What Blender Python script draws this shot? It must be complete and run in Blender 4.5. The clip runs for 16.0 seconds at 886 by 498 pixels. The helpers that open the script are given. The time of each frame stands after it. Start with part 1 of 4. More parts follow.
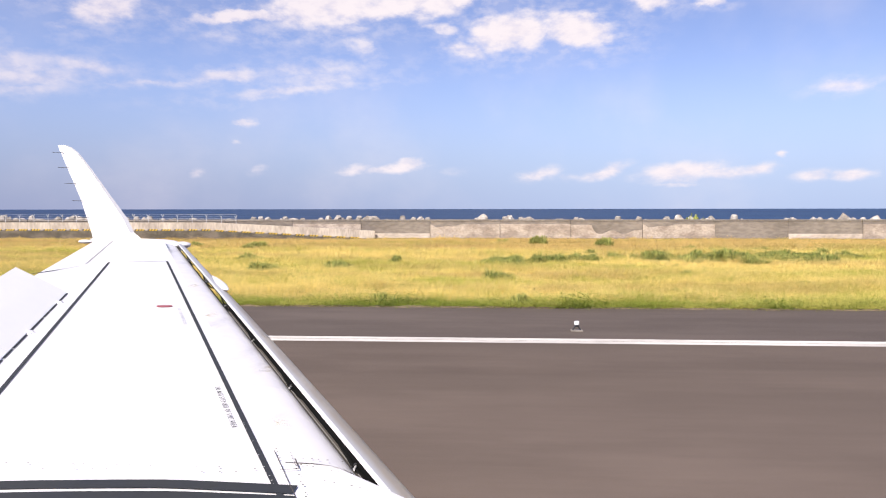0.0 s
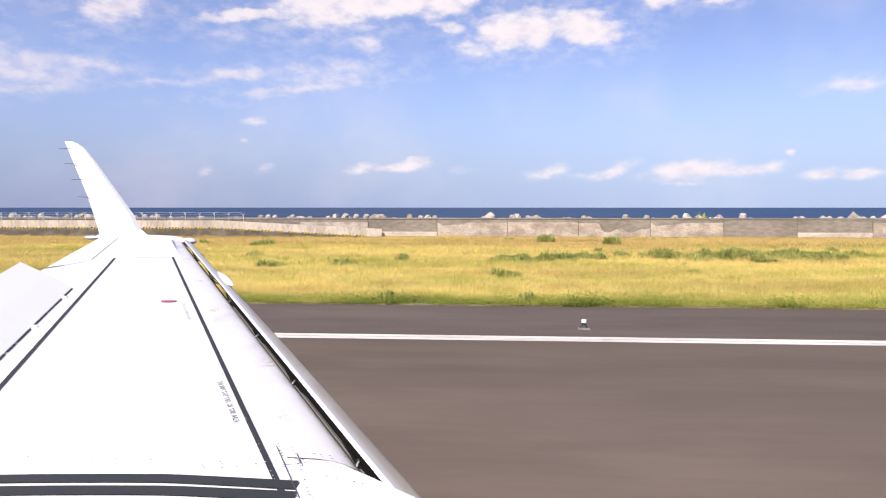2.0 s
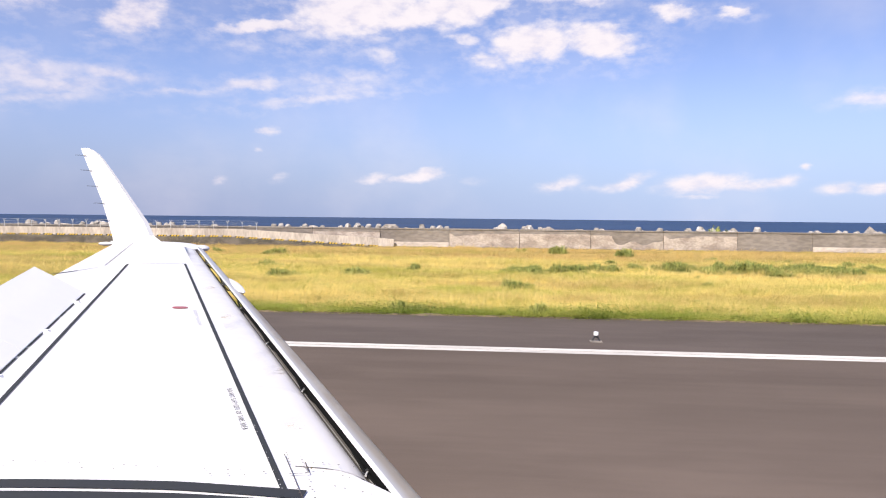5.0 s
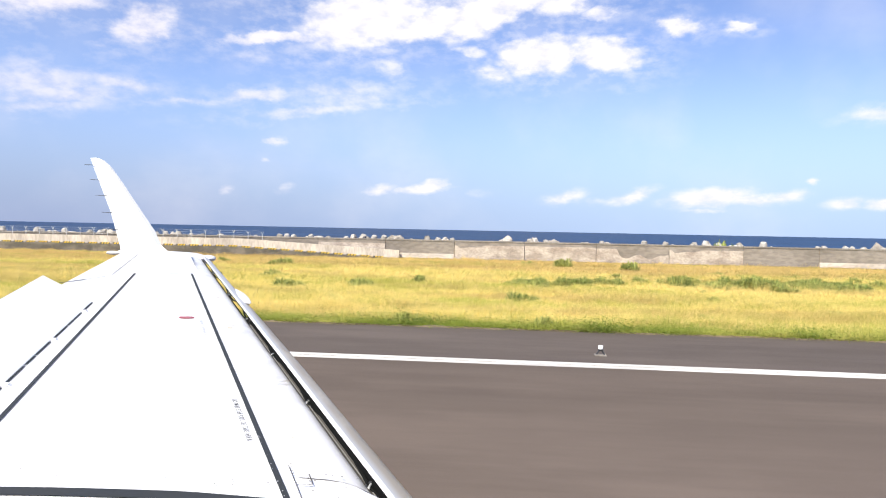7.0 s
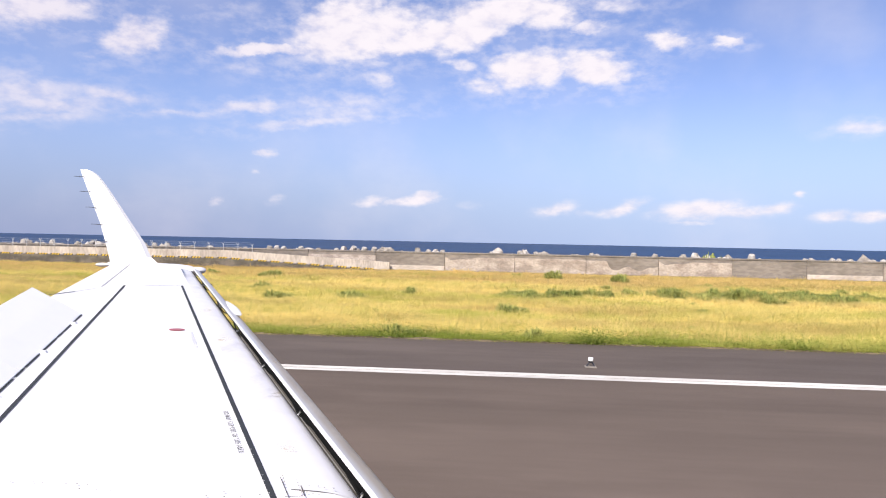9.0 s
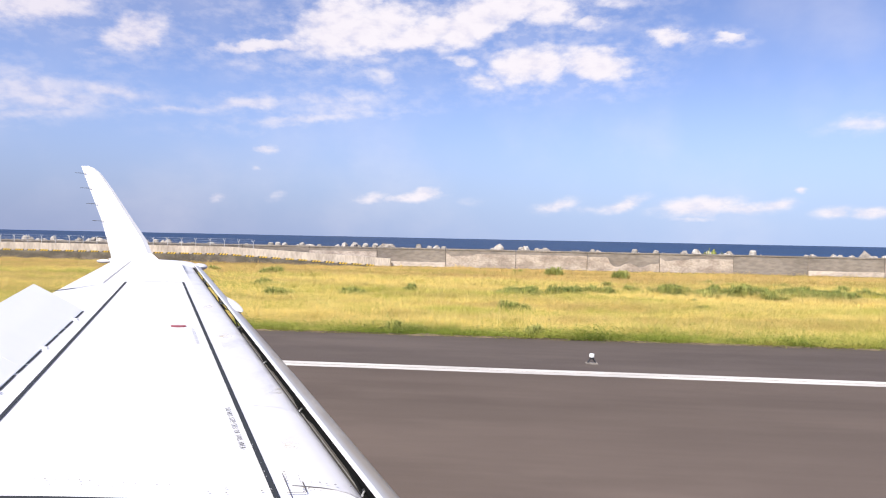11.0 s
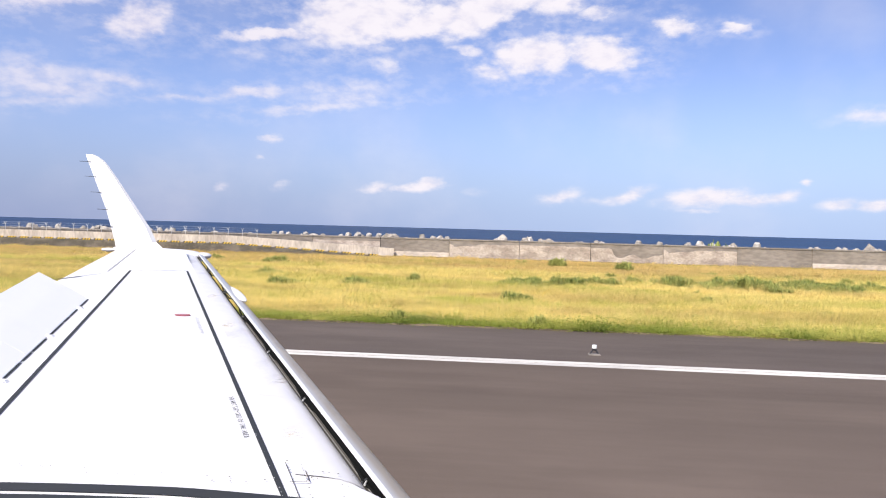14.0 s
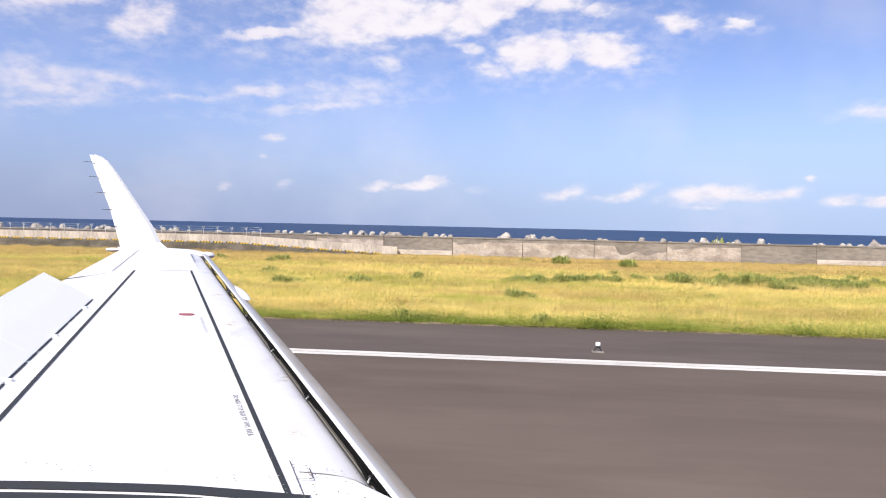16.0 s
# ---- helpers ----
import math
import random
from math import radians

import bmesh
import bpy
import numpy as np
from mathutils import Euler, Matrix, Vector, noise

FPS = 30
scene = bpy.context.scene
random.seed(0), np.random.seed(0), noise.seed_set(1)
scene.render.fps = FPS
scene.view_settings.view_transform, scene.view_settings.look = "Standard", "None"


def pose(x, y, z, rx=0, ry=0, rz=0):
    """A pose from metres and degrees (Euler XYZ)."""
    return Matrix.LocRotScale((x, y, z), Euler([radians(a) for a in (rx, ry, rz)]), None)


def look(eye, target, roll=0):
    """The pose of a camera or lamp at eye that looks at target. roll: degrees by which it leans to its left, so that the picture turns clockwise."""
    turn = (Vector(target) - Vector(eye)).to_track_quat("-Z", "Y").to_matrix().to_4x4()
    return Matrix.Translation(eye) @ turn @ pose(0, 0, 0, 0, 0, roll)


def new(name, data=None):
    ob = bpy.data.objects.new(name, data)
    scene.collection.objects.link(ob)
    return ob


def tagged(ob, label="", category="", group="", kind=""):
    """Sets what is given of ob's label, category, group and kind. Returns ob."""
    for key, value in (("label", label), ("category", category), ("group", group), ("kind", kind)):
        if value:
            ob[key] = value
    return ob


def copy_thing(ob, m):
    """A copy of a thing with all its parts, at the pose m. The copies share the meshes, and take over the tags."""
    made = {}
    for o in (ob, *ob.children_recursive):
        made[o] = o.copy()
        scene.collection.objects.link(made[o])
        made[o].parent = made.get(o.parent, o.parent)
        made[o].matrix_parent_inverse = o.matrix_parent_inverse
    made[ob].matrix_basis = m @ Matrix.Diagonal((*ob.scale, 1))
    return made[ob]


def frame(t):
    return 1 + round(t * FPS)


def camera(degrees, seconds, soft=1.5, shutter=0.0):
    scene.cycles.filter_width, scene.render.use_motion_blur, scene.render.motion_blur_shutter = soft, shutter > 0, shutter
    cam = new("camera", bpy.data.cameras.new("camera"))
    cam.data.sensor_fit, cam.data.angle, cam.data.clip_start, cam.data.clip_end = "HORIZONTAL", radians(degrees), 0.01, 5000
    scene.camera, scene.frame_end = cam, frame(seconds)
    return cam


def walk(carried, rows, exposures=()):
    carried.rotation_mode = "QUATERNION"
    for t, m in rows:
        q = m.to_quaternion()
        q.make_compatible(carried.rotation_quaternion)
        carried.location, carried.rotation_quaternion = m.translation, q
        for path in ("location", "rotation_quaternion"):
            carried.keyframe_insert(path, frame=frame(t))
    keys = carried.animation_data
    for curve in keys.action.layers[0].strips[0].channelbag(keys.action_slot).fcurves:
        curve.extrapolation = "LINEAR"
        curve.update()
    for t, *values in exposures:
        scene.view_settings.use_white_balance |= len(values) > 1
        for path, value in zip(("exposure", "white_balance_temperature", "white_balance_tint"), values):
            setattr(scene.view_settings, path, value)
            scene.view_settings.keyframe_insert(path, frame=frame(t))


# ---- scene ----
# ---------------------------------------------------------------- camera
cam = camera(66, 16.0, soft=1.1)
PATH = [
    (0.0, pose(-0.006, -0.046, 3.624, 86.57, 0.07, 3.38)),
    (0.5, pose(-0.012, -0.003, 3.602, 86.72, 0.02, 3.67)),
    (1.0, pose(-0.011, 0.032, 3.578, 86.68, 0.04, 3.95)),
    (1.5, pose(0.000, -0.000, 3.600, 86.63, 0.22, 3.67)),
    (2.0, pose(0.002, 0.014, 3.589, 86.45, 0.00, 3.98)),
    (2.5, pose(0.001, -0.013, 3.612, 86.48, -0.03, 4.19)),
    (3.0, pose(-0.003, 0.016, 3.587, 86.52, -0.25, 4.45)),
    (3.5, pose(-0.010, 0.030, 3.579, 86.69, -0.12, 4.43)),
    (4.0, pose(-0.003, 0.043, 3.576, 86.86, -0.14, 4.49)),
    (6.5, pose(-0.009, 0.059, 3.569, 88.11, -1.23, 5.70)),
    (7.0, pose(-0.000, 0.016, 3.588, 88.31, -1.14, 5.46)),
    (7.5, pose(-0.008, 0.002, 3.590, 88.69, -1.17, 5.24)),
    (8.0, pose(-0.001, -0.030, 3.614, 89.11, -1.03, 5.06)),
    (8.5, pose(-0.016, 0.002, 3.596, 89.29, -1.08, 4.86)),
    (9.0, pose(-0.003, -0.022, 3.590, 89.33, -1.18, 4.65)),
    (11.5, pose(-0.010, -0.014, 3.589, 88.98, -1.19, 4.77)),
    (12.0, pose(-0.013, -0.009, 3.588, 88.97, -1.30, 4.81)),
    (12.5, pose(-0.004, -0.037, 3.599, 88.96, -1.36, 4.78)),
    (13.0, pose(0.004, -0.047, 3.609, 88.61, -1.21, 4.94)),
    (13.5, pose(-0.002, -0.010, 3.587, 88.26, -1.46, 5.02)),
    (14.0, pose(-0.005, -0.025, 3.598, 88.19, -1.52, 5.03)),
    (14.5, pose(-0.004, -0.009, 3.580, 88.33, -1.62, 5.15)),
    (15.0, pose(-0.005, -0.022, 3.589, 88.27, -1.42, 5.06)),
    (15.5, pose(0.004, -0.031, 3.596, 88.12, -1.37, 5.09)),
    (16.0, pose(0.005, -0.040, 3.599, 88.03, -1.20, 5.31)),
]
EXPOSURES = [(0.0, 0.41, 6830, 14), (4.2, 0.42, 6750, 13), (5.8, 0.44, 6600, 11), (6.3, 0.45, 6000, 0), (6.6, 0.45, 6000, 0), (7.0, 0.62, 6600, 6), (7.4, 0.44, 6700, 12), (9.0, 0.43, 6650, 12), (11.5, 0.42, 6550, 11), (16.0, 0.41, 6550, 11)]
walk(cam, PATH, EXPOSURES)

# ---------------------------------------------------------------- sky and sun
SUN_ELEVATION, SUN_AZIMUTH = 50.0, 206.0   # degrees; azimuth clockwise from +y
SKY_STRENGTH, SUN_STRENGTH = 0.10, 5.0

# each puff: azimuth, elevation, half width, half height, tilt (degrees), density
HIGH_CLOUDS = [(-35.8, 15.77, 3.88, 1.30, 10, 0.85), (-29.2, 14.86, 2.30, 1.38, 28, 0.80), (-31.4, 13.13, 1.72, 0.42, 8, 0.45), (-11.8, 16.51, 5.83, 1.89, 11, 1.00), (-19.5, 14.77, 3.78, 0.51, 7, 0.90), (-13.7, 17.76, 3.70, 1.31, 22, 0.95), (-2.8, 17.09, 3.78, 1.28, 15, 1.00), (-0.0, 18.50, 5.16, 1.23, 10, 1.00), (3.7, 18.32, 2.31, 1.22, -2, 0.90), (8.7, 18.91, 3.13, 0.74, -3, 0.60), (2.2, 14.17, 3.35, 1.41, 4, 1.00), (7.5, 14.07, 2.80, 1.16, -7, 1.00), (-1.2, 12.84, 2.12, 0.71, -10, 0.65), (-3.3, 14.60, 1.61, 0.52, -7, 0.65), (0.7, 14.93, 1.69, 0.47, -0, 0.80), (6.9, 17.25, 1.81, 0.56, 2, 0.75), (13.3, 16.00, 1.63, 0.63, -12, 0.85), (17.5, 15.59, 1.38, 0.39, -11, 0.75), (-6.8, 16.45, 4.72, 1.04, 14, 1.00)]
MIDDLE_CLOUDS = [(-36.1, 9.87, 3.84, 1.14, 7, 0.72), (-30.8, 10.37, 2.31, 0.64, -2, 0.70), (-37.1, 10.70, 2.39, 0.96, 8, 0.55), (-35.3, 8.33, 4.95, 0.49, 9, 0.62), (-26.2, 9.56, 3.91, 0.27, 5, 0.55), (-20.7, 10.34, 2.55, 0.50, 4, 0.80), (-14.0, 11.11, 5.08, 0.70, 5, 0.60), (-15.3, 9.51, 5.96, 0.47, 8, 0.66), (-10.2, 11.14, 1.50, 0.85, 22, 0.50), (-21.2, 13.34, 3.06, 0.50, 5, 0.50), (-11.5, 14.43, 2.24, 0.47, -7, 0.60), (-10.2, 13.07, 1.13, 0.76, -28, 0.70), (-15.4, 13.07, 0.82, 0.37, 3, 0.45), (-19.3, 6.95, 1.07, 0.28, 3, 0.75), (-20.2, 5.19, 0.71, 0.27, 3, 0.55), (27.0, 8.73, 1.64, 0.48, 4, 0.75), (-22.6, 17.30, 5.61, 1.36, 6, 0.42), (-34.7, 9.21, 4.66, 0.74, 6, 0.72), (-13.0, 10.34, 4.41, 0.75, 7, 0.60), (-25.5, 15.00, 2.92, 0.62, -13, 0.45)]
LOW_CLOUDS = [(-23.2, 2.76, 0.64, 0.41, 14, 0.60), (-18.6, 3.07, 0.72, 0.51, 27, 0.45), (-26.5, 2.46, 0.53, 0.35, 12, 0.40), (-10.8, 3.21, 1.41, 0.42, 10, 0.70), (-7.6, 3.30, 2.30, 0.36, 6, 0.75), (-6.4, 3.62, 1.15, 0.46, 14, 0.85), (4.6, 2.80, 1.57, 0.47, 11, 0.70), (7.0, 2.42, 1.36, 0.28, 1, 0.42), (9.9, 2.91, 1.69, 0.41, 18, 0.75), (15.8, 2.85, 2.74, 0.67, 4, 0.85), (18.9, 2.68, 2.38, 0.48, 0, 0.70), (21.2, 2.90, 1.23, 0.43, 10, 0.75), (15.3, 1.87, 1.51, 0.18, 1, 0.55), (25.1, 2.43, 1.07, 0.37, 4, 0.75), (27.5, 2.39, 1.15, 0.36, -0, 0.80), (22.9, 4.02, 0.33, 0.21, -1, 0.70), (-2.8, 3.02, 1.52, 0.38, 1, 0.32)]


def node(tree, kind):
    return tree.nodes.new(kind)


def vector_node(tree, op, a, b):
    n = tree.nodes.new("ShaderNodeVectorMath")
    n.operation = op
    for i, v in enumerate((a, b)):
        if isinstance(v, tuple):
            n.inputs[i].default_value = v
        elif v is not None:
            tree.links.new(v, n.inputs[i])
    return n.outputs["Value"] if op == "LENGTH" else n.outputs[0]


def math_node(tree, op, a, b=None, clamp=False):
    n = node(tree, "ShaderNodeMath")
    n.operation, n.use_clamp = op, clamp
    for i, v in enumerate((a, b)):
        if v is None:
            continue
        if isinstance(v, (int, float)):
            n.inputs[i].default_value = v
        else:
            tree.links.new(v, n.inputs[i])
    return n.outputs[0]


def mix_colour(tree, fac, a, b, mode="MIX"):
    n = node(tree, "ShaderNodeMix")
    n.data_type, n.blend_type = "RGBA", mode
    for i, v in ((0, fac), (6, a), (7, b)):
        if isinstance(v, (int, float)):
            n.inputs[i].default_value = v
        elif isinstance(v, tuple):
            n.inputs[i].default_value = (*v[:3], 1)
        else:
            tree.links.new(v, n.inputs[i])
    return n.outputs[2]


def smooth(tree, value, lo, hi, a=0.0, b=1.0):
    n = node(tree, "ShaderNodeMapRange")
    n.interpolation_type = "SMOOTHSTEP"
    tree.links.new(value, n.inputs[0])
    for i, v in ((1, lo), (2, hi), (3, a), (4, b)):
        n.inputs[i].default_value = v
    return n.outputs[0]


def make_sky():
    world = bpy.data.worlds.new("sky")
    scene.world = world
    world.use_nodes = True
    t = world.node_tree
    t.nodes.clear()
    sky = node(t, "ShaderNodeTexSky")
    sky.sky_type, sky.sun_disc = "NISHITA", False
    sky.sun_elevation, sky.sun_rotation = radians(SUN_ELEVATION), radians(SUN_AZIMUTH)
    sky.air_density, sky.dust_density, sky.ozone_density = 1.0, 0.3, 2.0
    coord = node(t, "ShaderNodeTexCoord")
    way = coord.outputs["Generated"]
    xyz = node(t, "ShaderNodeSeparateXYZ")
    t.links.new(way, xyz.inputs[0])
    az = math_node(t, "MULTIPLY", math_node(t, "ARCTAN2", xyz.outputs[0], xyz.outputs[1]), 57.2958)
    el = math_node(t, "MULTIPLY", math_node(t, "ARCSINE", xyz.outputs[2]), 57.2958)
    flat = node(t, "ShaderNodeCombineXYZ")
    t.links.new(az, flat.inputs[0])
    t.links.new(el, flat.inputs[1])
    def fleece(scale, detail, rough, stretch):
        n = node(t, "ShaderNodeTexNoise")
        n.inputs["Scale"].default_value, n.inputs["Detail"].default_value, n.inputs["Roughness"].default_value = scale, detail, rough
        t.links.new(vector_node(t, "MULTIPLY", flat.outputs[0], stretch), n.inputs["Vector"])
        return n

    puff = fleece(0.75, 5, 0.55, (0.6, 1.0, 1.0))
    shift = vector_node(t, "SUBTRACT", puff.outputs["Color"], (0.5, 0.5, 0.5))
    bent = vector_node(t, "ADD", flat.outputs[0], vector_node(t, "MULTIPLY", shift, (3.0, 1.5, 0.0)))
    low_bent = vector_node(t, "ADD", flat.outputs[0], vector_node(t, "MULTIPLY", shift, (1.7, 0.7, 0.0)))

    def bank(clouds, place, inner, outer):
        """The densest of a bank's puffs at each place; every puff is a tilted ellipse that thins out to its rim."""
        total = None
        for a, e, w, h, lean, s in clouds:
            m = node(t, "ShaderNodeMapping")
            m.vector_type = "TEXTURE"
            m.inputs["Location"].default_value = (a, e, 0)
            m.inputs["Rotation"].default_value = (0, 0, radians(lean))
            m.inputs["Scale"].default_value = (w, h, 1)
            t.links.new(place, m.inputs[0])
            d = smooth(t, vector_node(t, "LENGTH", m.outputs[0], None), outer, inner, 0.0, s)
            total = d if total is None else math_node(t, "MAXIMUM", total, d)
        return total

    high = bank(HIGH_CLOUDS, bent, 0.2, 1.95)
    middle = bank(MIDDLE_CLOUDS, bent, 0.0, 2.3)
    low = bank(LOW_CLOUDS, low_bent, 0.0, 2.35)
    veil = math_node(t, "MAXIMUM", bank(HIGH_CLOUDS, bent, 0.0, 3.3), bank(MIDDLE_CLOUDS, bent, 0.0, 3.0))
    haze = math_node(t, "MULTIPLY", smooth(t, fleece(0.09, 5, 0.5, (1.0, 1.0, 1.0)).outputs["Fac"], 0.42, 0.75), 0.22)
    curl = fleece(1.1, 6, 0.58, (0.55, 1.0, 1.0))
    torn = math_node(t, "MULTIPLY", math_node(t, "SUBTRACT", curl.outputs["Fac"], 0.5), 1.25)

    def ragged(value, lo, hi):
        """Tears a bank's edge with the finer fleece, leaving its core whole."""
        edge = math_node(t, "MULTIPLY", torn, math_node(t, "MINIMUM", math_node(t, "MULTIPLY", value, 3.0), 1.0))
        return math_node(t, "MULTIPLY", smooth(t, math_node(t, "ADD", value, edge), lo, hi), math_node(t, "MINIMUM", math_node(t, "MULTIPLY", value, 1.6), 1.0))

    cover = math_node(t, "MAXIMUM", math_node(t, "MAXIMUM", ragged(high, 0.02, 0.98), math_node(t, "MULTIPLY", ragged(middle, -0.05, 1.05), 0.85)), ragged(low, 0.0, 0.95))
    thin = math_node(t, "MULTIPLY", math_node(t, "MULTIPLY", veil, smooth(t, curl.outputs["Fac"], 0.30, 0.72)), 0.62)
    cover = math_node(t, "MAXIMUM", cover, math_node(t, "MAXIMUM", haze, thin))
    # a warmer, paler band of sea haze low down
    near_sea = smooth(t, el, 13.0, 0.0)
    tinted = mix_colour(t, 1.0, sky.outputs[0], SKY_TINT, "MULTIPLY")
    side = smooth(t, az, -42.0, 25.0)
    haze_colour = mix_colour(t, side, HAZE_DIM, HAZE)
    based = mix_colour(t, math_node(t, "MULTIPLY", near_sea, 0.88), tinted, haze_colour)
    grey = math_node(t, "ADD", smooth(t, curl.outputs["Fac"], 0.60, 0.36, 0.0, 0.35), smooth(t, az, -8.0, -30.0, 0.0, 0.55))
    lit = mix_colour(t, cover, based, mix_colour(t, grey, CLOUD, CLOUD_SHADE))
    back = node(t, "ShaderNodeBackground")
    back.inputs["Strength"].default_value = SKY_STRENGTH
    t.links.new(lit, back.inputs[0])
    out = node(t, "ShaderNodeOutputWorld")
    t.links.new(back.outputs[0], out.inputs[0])


CLOUD_SHADE = (5.7, 5.5, 6.6)
SKY_TINT, HAZE_DIM, HAZE, CLOUD = (1.02, 0.97, 1.22), (2.1, 2.75, 4.7), (3.15, 4.45, 7.0), (7.2, 6.9, 7.4)
make_sky()
sun = new("sun", bpy.data.lights.new("sun", "SUN"))
sun.data.energy, sun.data.angle, sun.data.color = SUN_STRENGTH, radians(0.6), (1.0, 0.95, 0.86)
_a, _e = radians(SUN_AZIMUTH), radians(SUN_ELEVATION)
sun.matrix_world = look((math.sin(_a) * math.cos(_e) * 60, math.cos(_a) * math.cos(_e) * 60, math.sin(_e) * 60), (0, 0, 0))


# ---------------------------------------------------------------- materials
def material(name, colour, rough=0.6, metal=0.0, spec=0.5):
    m = bpy.data.materials.new(name)
    m.use_nodes = True
    b = m.node_tree.nodes["Principled BSDF"]
    b.inputs["Base Color"].default_value = (*colour, 1)
    b.inputs["Roughness"].default_value = rough
    b.inputs["Metallic"].default_value = metal
    b.inputs["Specular IOR Level"].default_value = spec
    return m, m.node_tree, b


def place_noise(t, scale, detail=4.0, stretch=(1, 1, 1), rough=0.55):
    g = node(t, "ShaderNodeNewGeometry")
    n = node(t, "ShaderNodeTexNoise")
    n.inputs["Scale"].default_value = scale
    n.inputs["Detail"].default_value = detail
    n.inputs["Roughness"].default_value = rough
    t.links.new(vector_node(t, "MULTIPLY", g.outputs["Position"], stretch), n.inputs["Vector"])
    return n.outputs["Fac"]


def bump(t, b, height, strength, distance):
    n = node(t, "ShaderNodeBump")
    n.inputs["Strength"].default_value = strength
    n.inputs["Distance"].default_value = distance
    t.links.new(height, n.inputs["Height"])
    t.links.new(n.outputs[0], b.inputs["Normal"])


def blotched(name, dark, light, scale, fine, rough=0.8, stretch=(1, 1, 1), relief=0.3, depth=0.02, spec=0.3, lo=0.35, hi=0.65):
    """A surface of two tones mixed by a broad noise, with a finer grain in colour and relief."""
    m, t, b = material(name, light, rough, 0.0, spec)
    broad = smooth(t, place_noise(t, scale, 5, stretch), lo, hi)
    grain = place_noise(t, fine, 3, stretch)
    base = mix_colour(t, broad, dark, light)
    base = mix_colour(t, 0.5, base, mix_colour(t, smooth(t, grain, 0.3, 0.7), (0.35, 0.35, 0.35), (0.65, 0.65, 0.65)), "OVERLAY")
    t.links.new(base, b.inputs["Base Color"])
    bump(t, b, grain, relief, depth)
    return m


def painted(name, colour, rough=0.35, dirt=0.25, grime=None):
    m, t, b = material(name, colour, rough)
    stain = smooth(t, place_noise(t, 1.7, 6, (1.0, 0.45, 1.0), 0.65), 0.52, 0.8)
    grime = grime or tuple(c * 0.72 for c in colour[:2]) + (colour[2] * 0.64,)
    t.links.new(mix_colour(t, math_node(t, "MULTIPLY", stain, dirt), colour, grime), b.inputs["Base Color"])
    t.links.new(smooth(t, place_noise(t, 6.0, 3), 0.3, 0.7, rough - 0.06, rough + 0.1), b.inputs["Roughness"])
    return m


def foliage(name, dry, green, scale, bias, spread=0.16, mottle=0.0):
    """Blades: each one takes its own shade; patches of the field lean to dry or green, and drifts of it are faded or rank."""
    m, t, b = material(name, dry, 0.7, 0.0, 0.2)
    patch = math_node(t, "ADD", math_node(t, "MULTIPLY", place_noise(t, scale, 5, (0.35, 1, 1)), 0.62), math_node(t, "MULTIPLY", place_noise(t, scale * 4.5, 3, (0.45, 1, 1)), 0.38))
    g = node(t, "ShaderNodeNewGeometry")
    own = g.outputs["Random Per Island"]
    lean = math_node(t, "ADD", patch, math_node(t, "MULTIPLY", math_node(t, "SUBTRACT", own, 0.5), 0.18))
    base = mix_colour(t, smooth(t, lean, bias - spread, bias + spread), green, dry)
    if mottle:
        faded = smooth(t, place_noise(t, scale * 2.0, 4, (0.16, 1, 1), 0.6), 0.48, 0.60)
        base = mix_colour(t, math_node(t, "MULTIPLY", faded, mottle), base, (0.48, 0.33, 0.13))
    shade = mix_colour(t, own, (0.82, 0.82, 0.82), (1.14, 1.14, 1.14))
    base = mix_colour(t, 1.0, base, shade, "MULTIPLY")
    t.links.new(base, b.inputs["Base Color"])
    # fine blades scatter light much as an even sward does, so their normals lean upwards
    upward = vector_node(t, "NORMALIZE", vector_node(t, "ADD", vector_node(t, "MULTIPLY", g.outputs["Normal"], (0.7, 0.7, 0.7)), (0.0, 0.0, 0.62)), None)
    thin = node(t, "ShaderNodeBsdfTranslucent")
    t.links.new(base, thin.inputs[0])
    t.links.new(upward, b.inputs["Normal"])
    both = node(t, "ShaderNodeMixShader")
    both.inputs[0].default_value = 0.42
    t.links.new(b.outputs[0], both.inputs[1])
    t.links.new(thin.outputs[0], both.inputs[2])
    t.links.new(both.outputs[0], t.nodes["Material Output"].inputs[0])
    return m


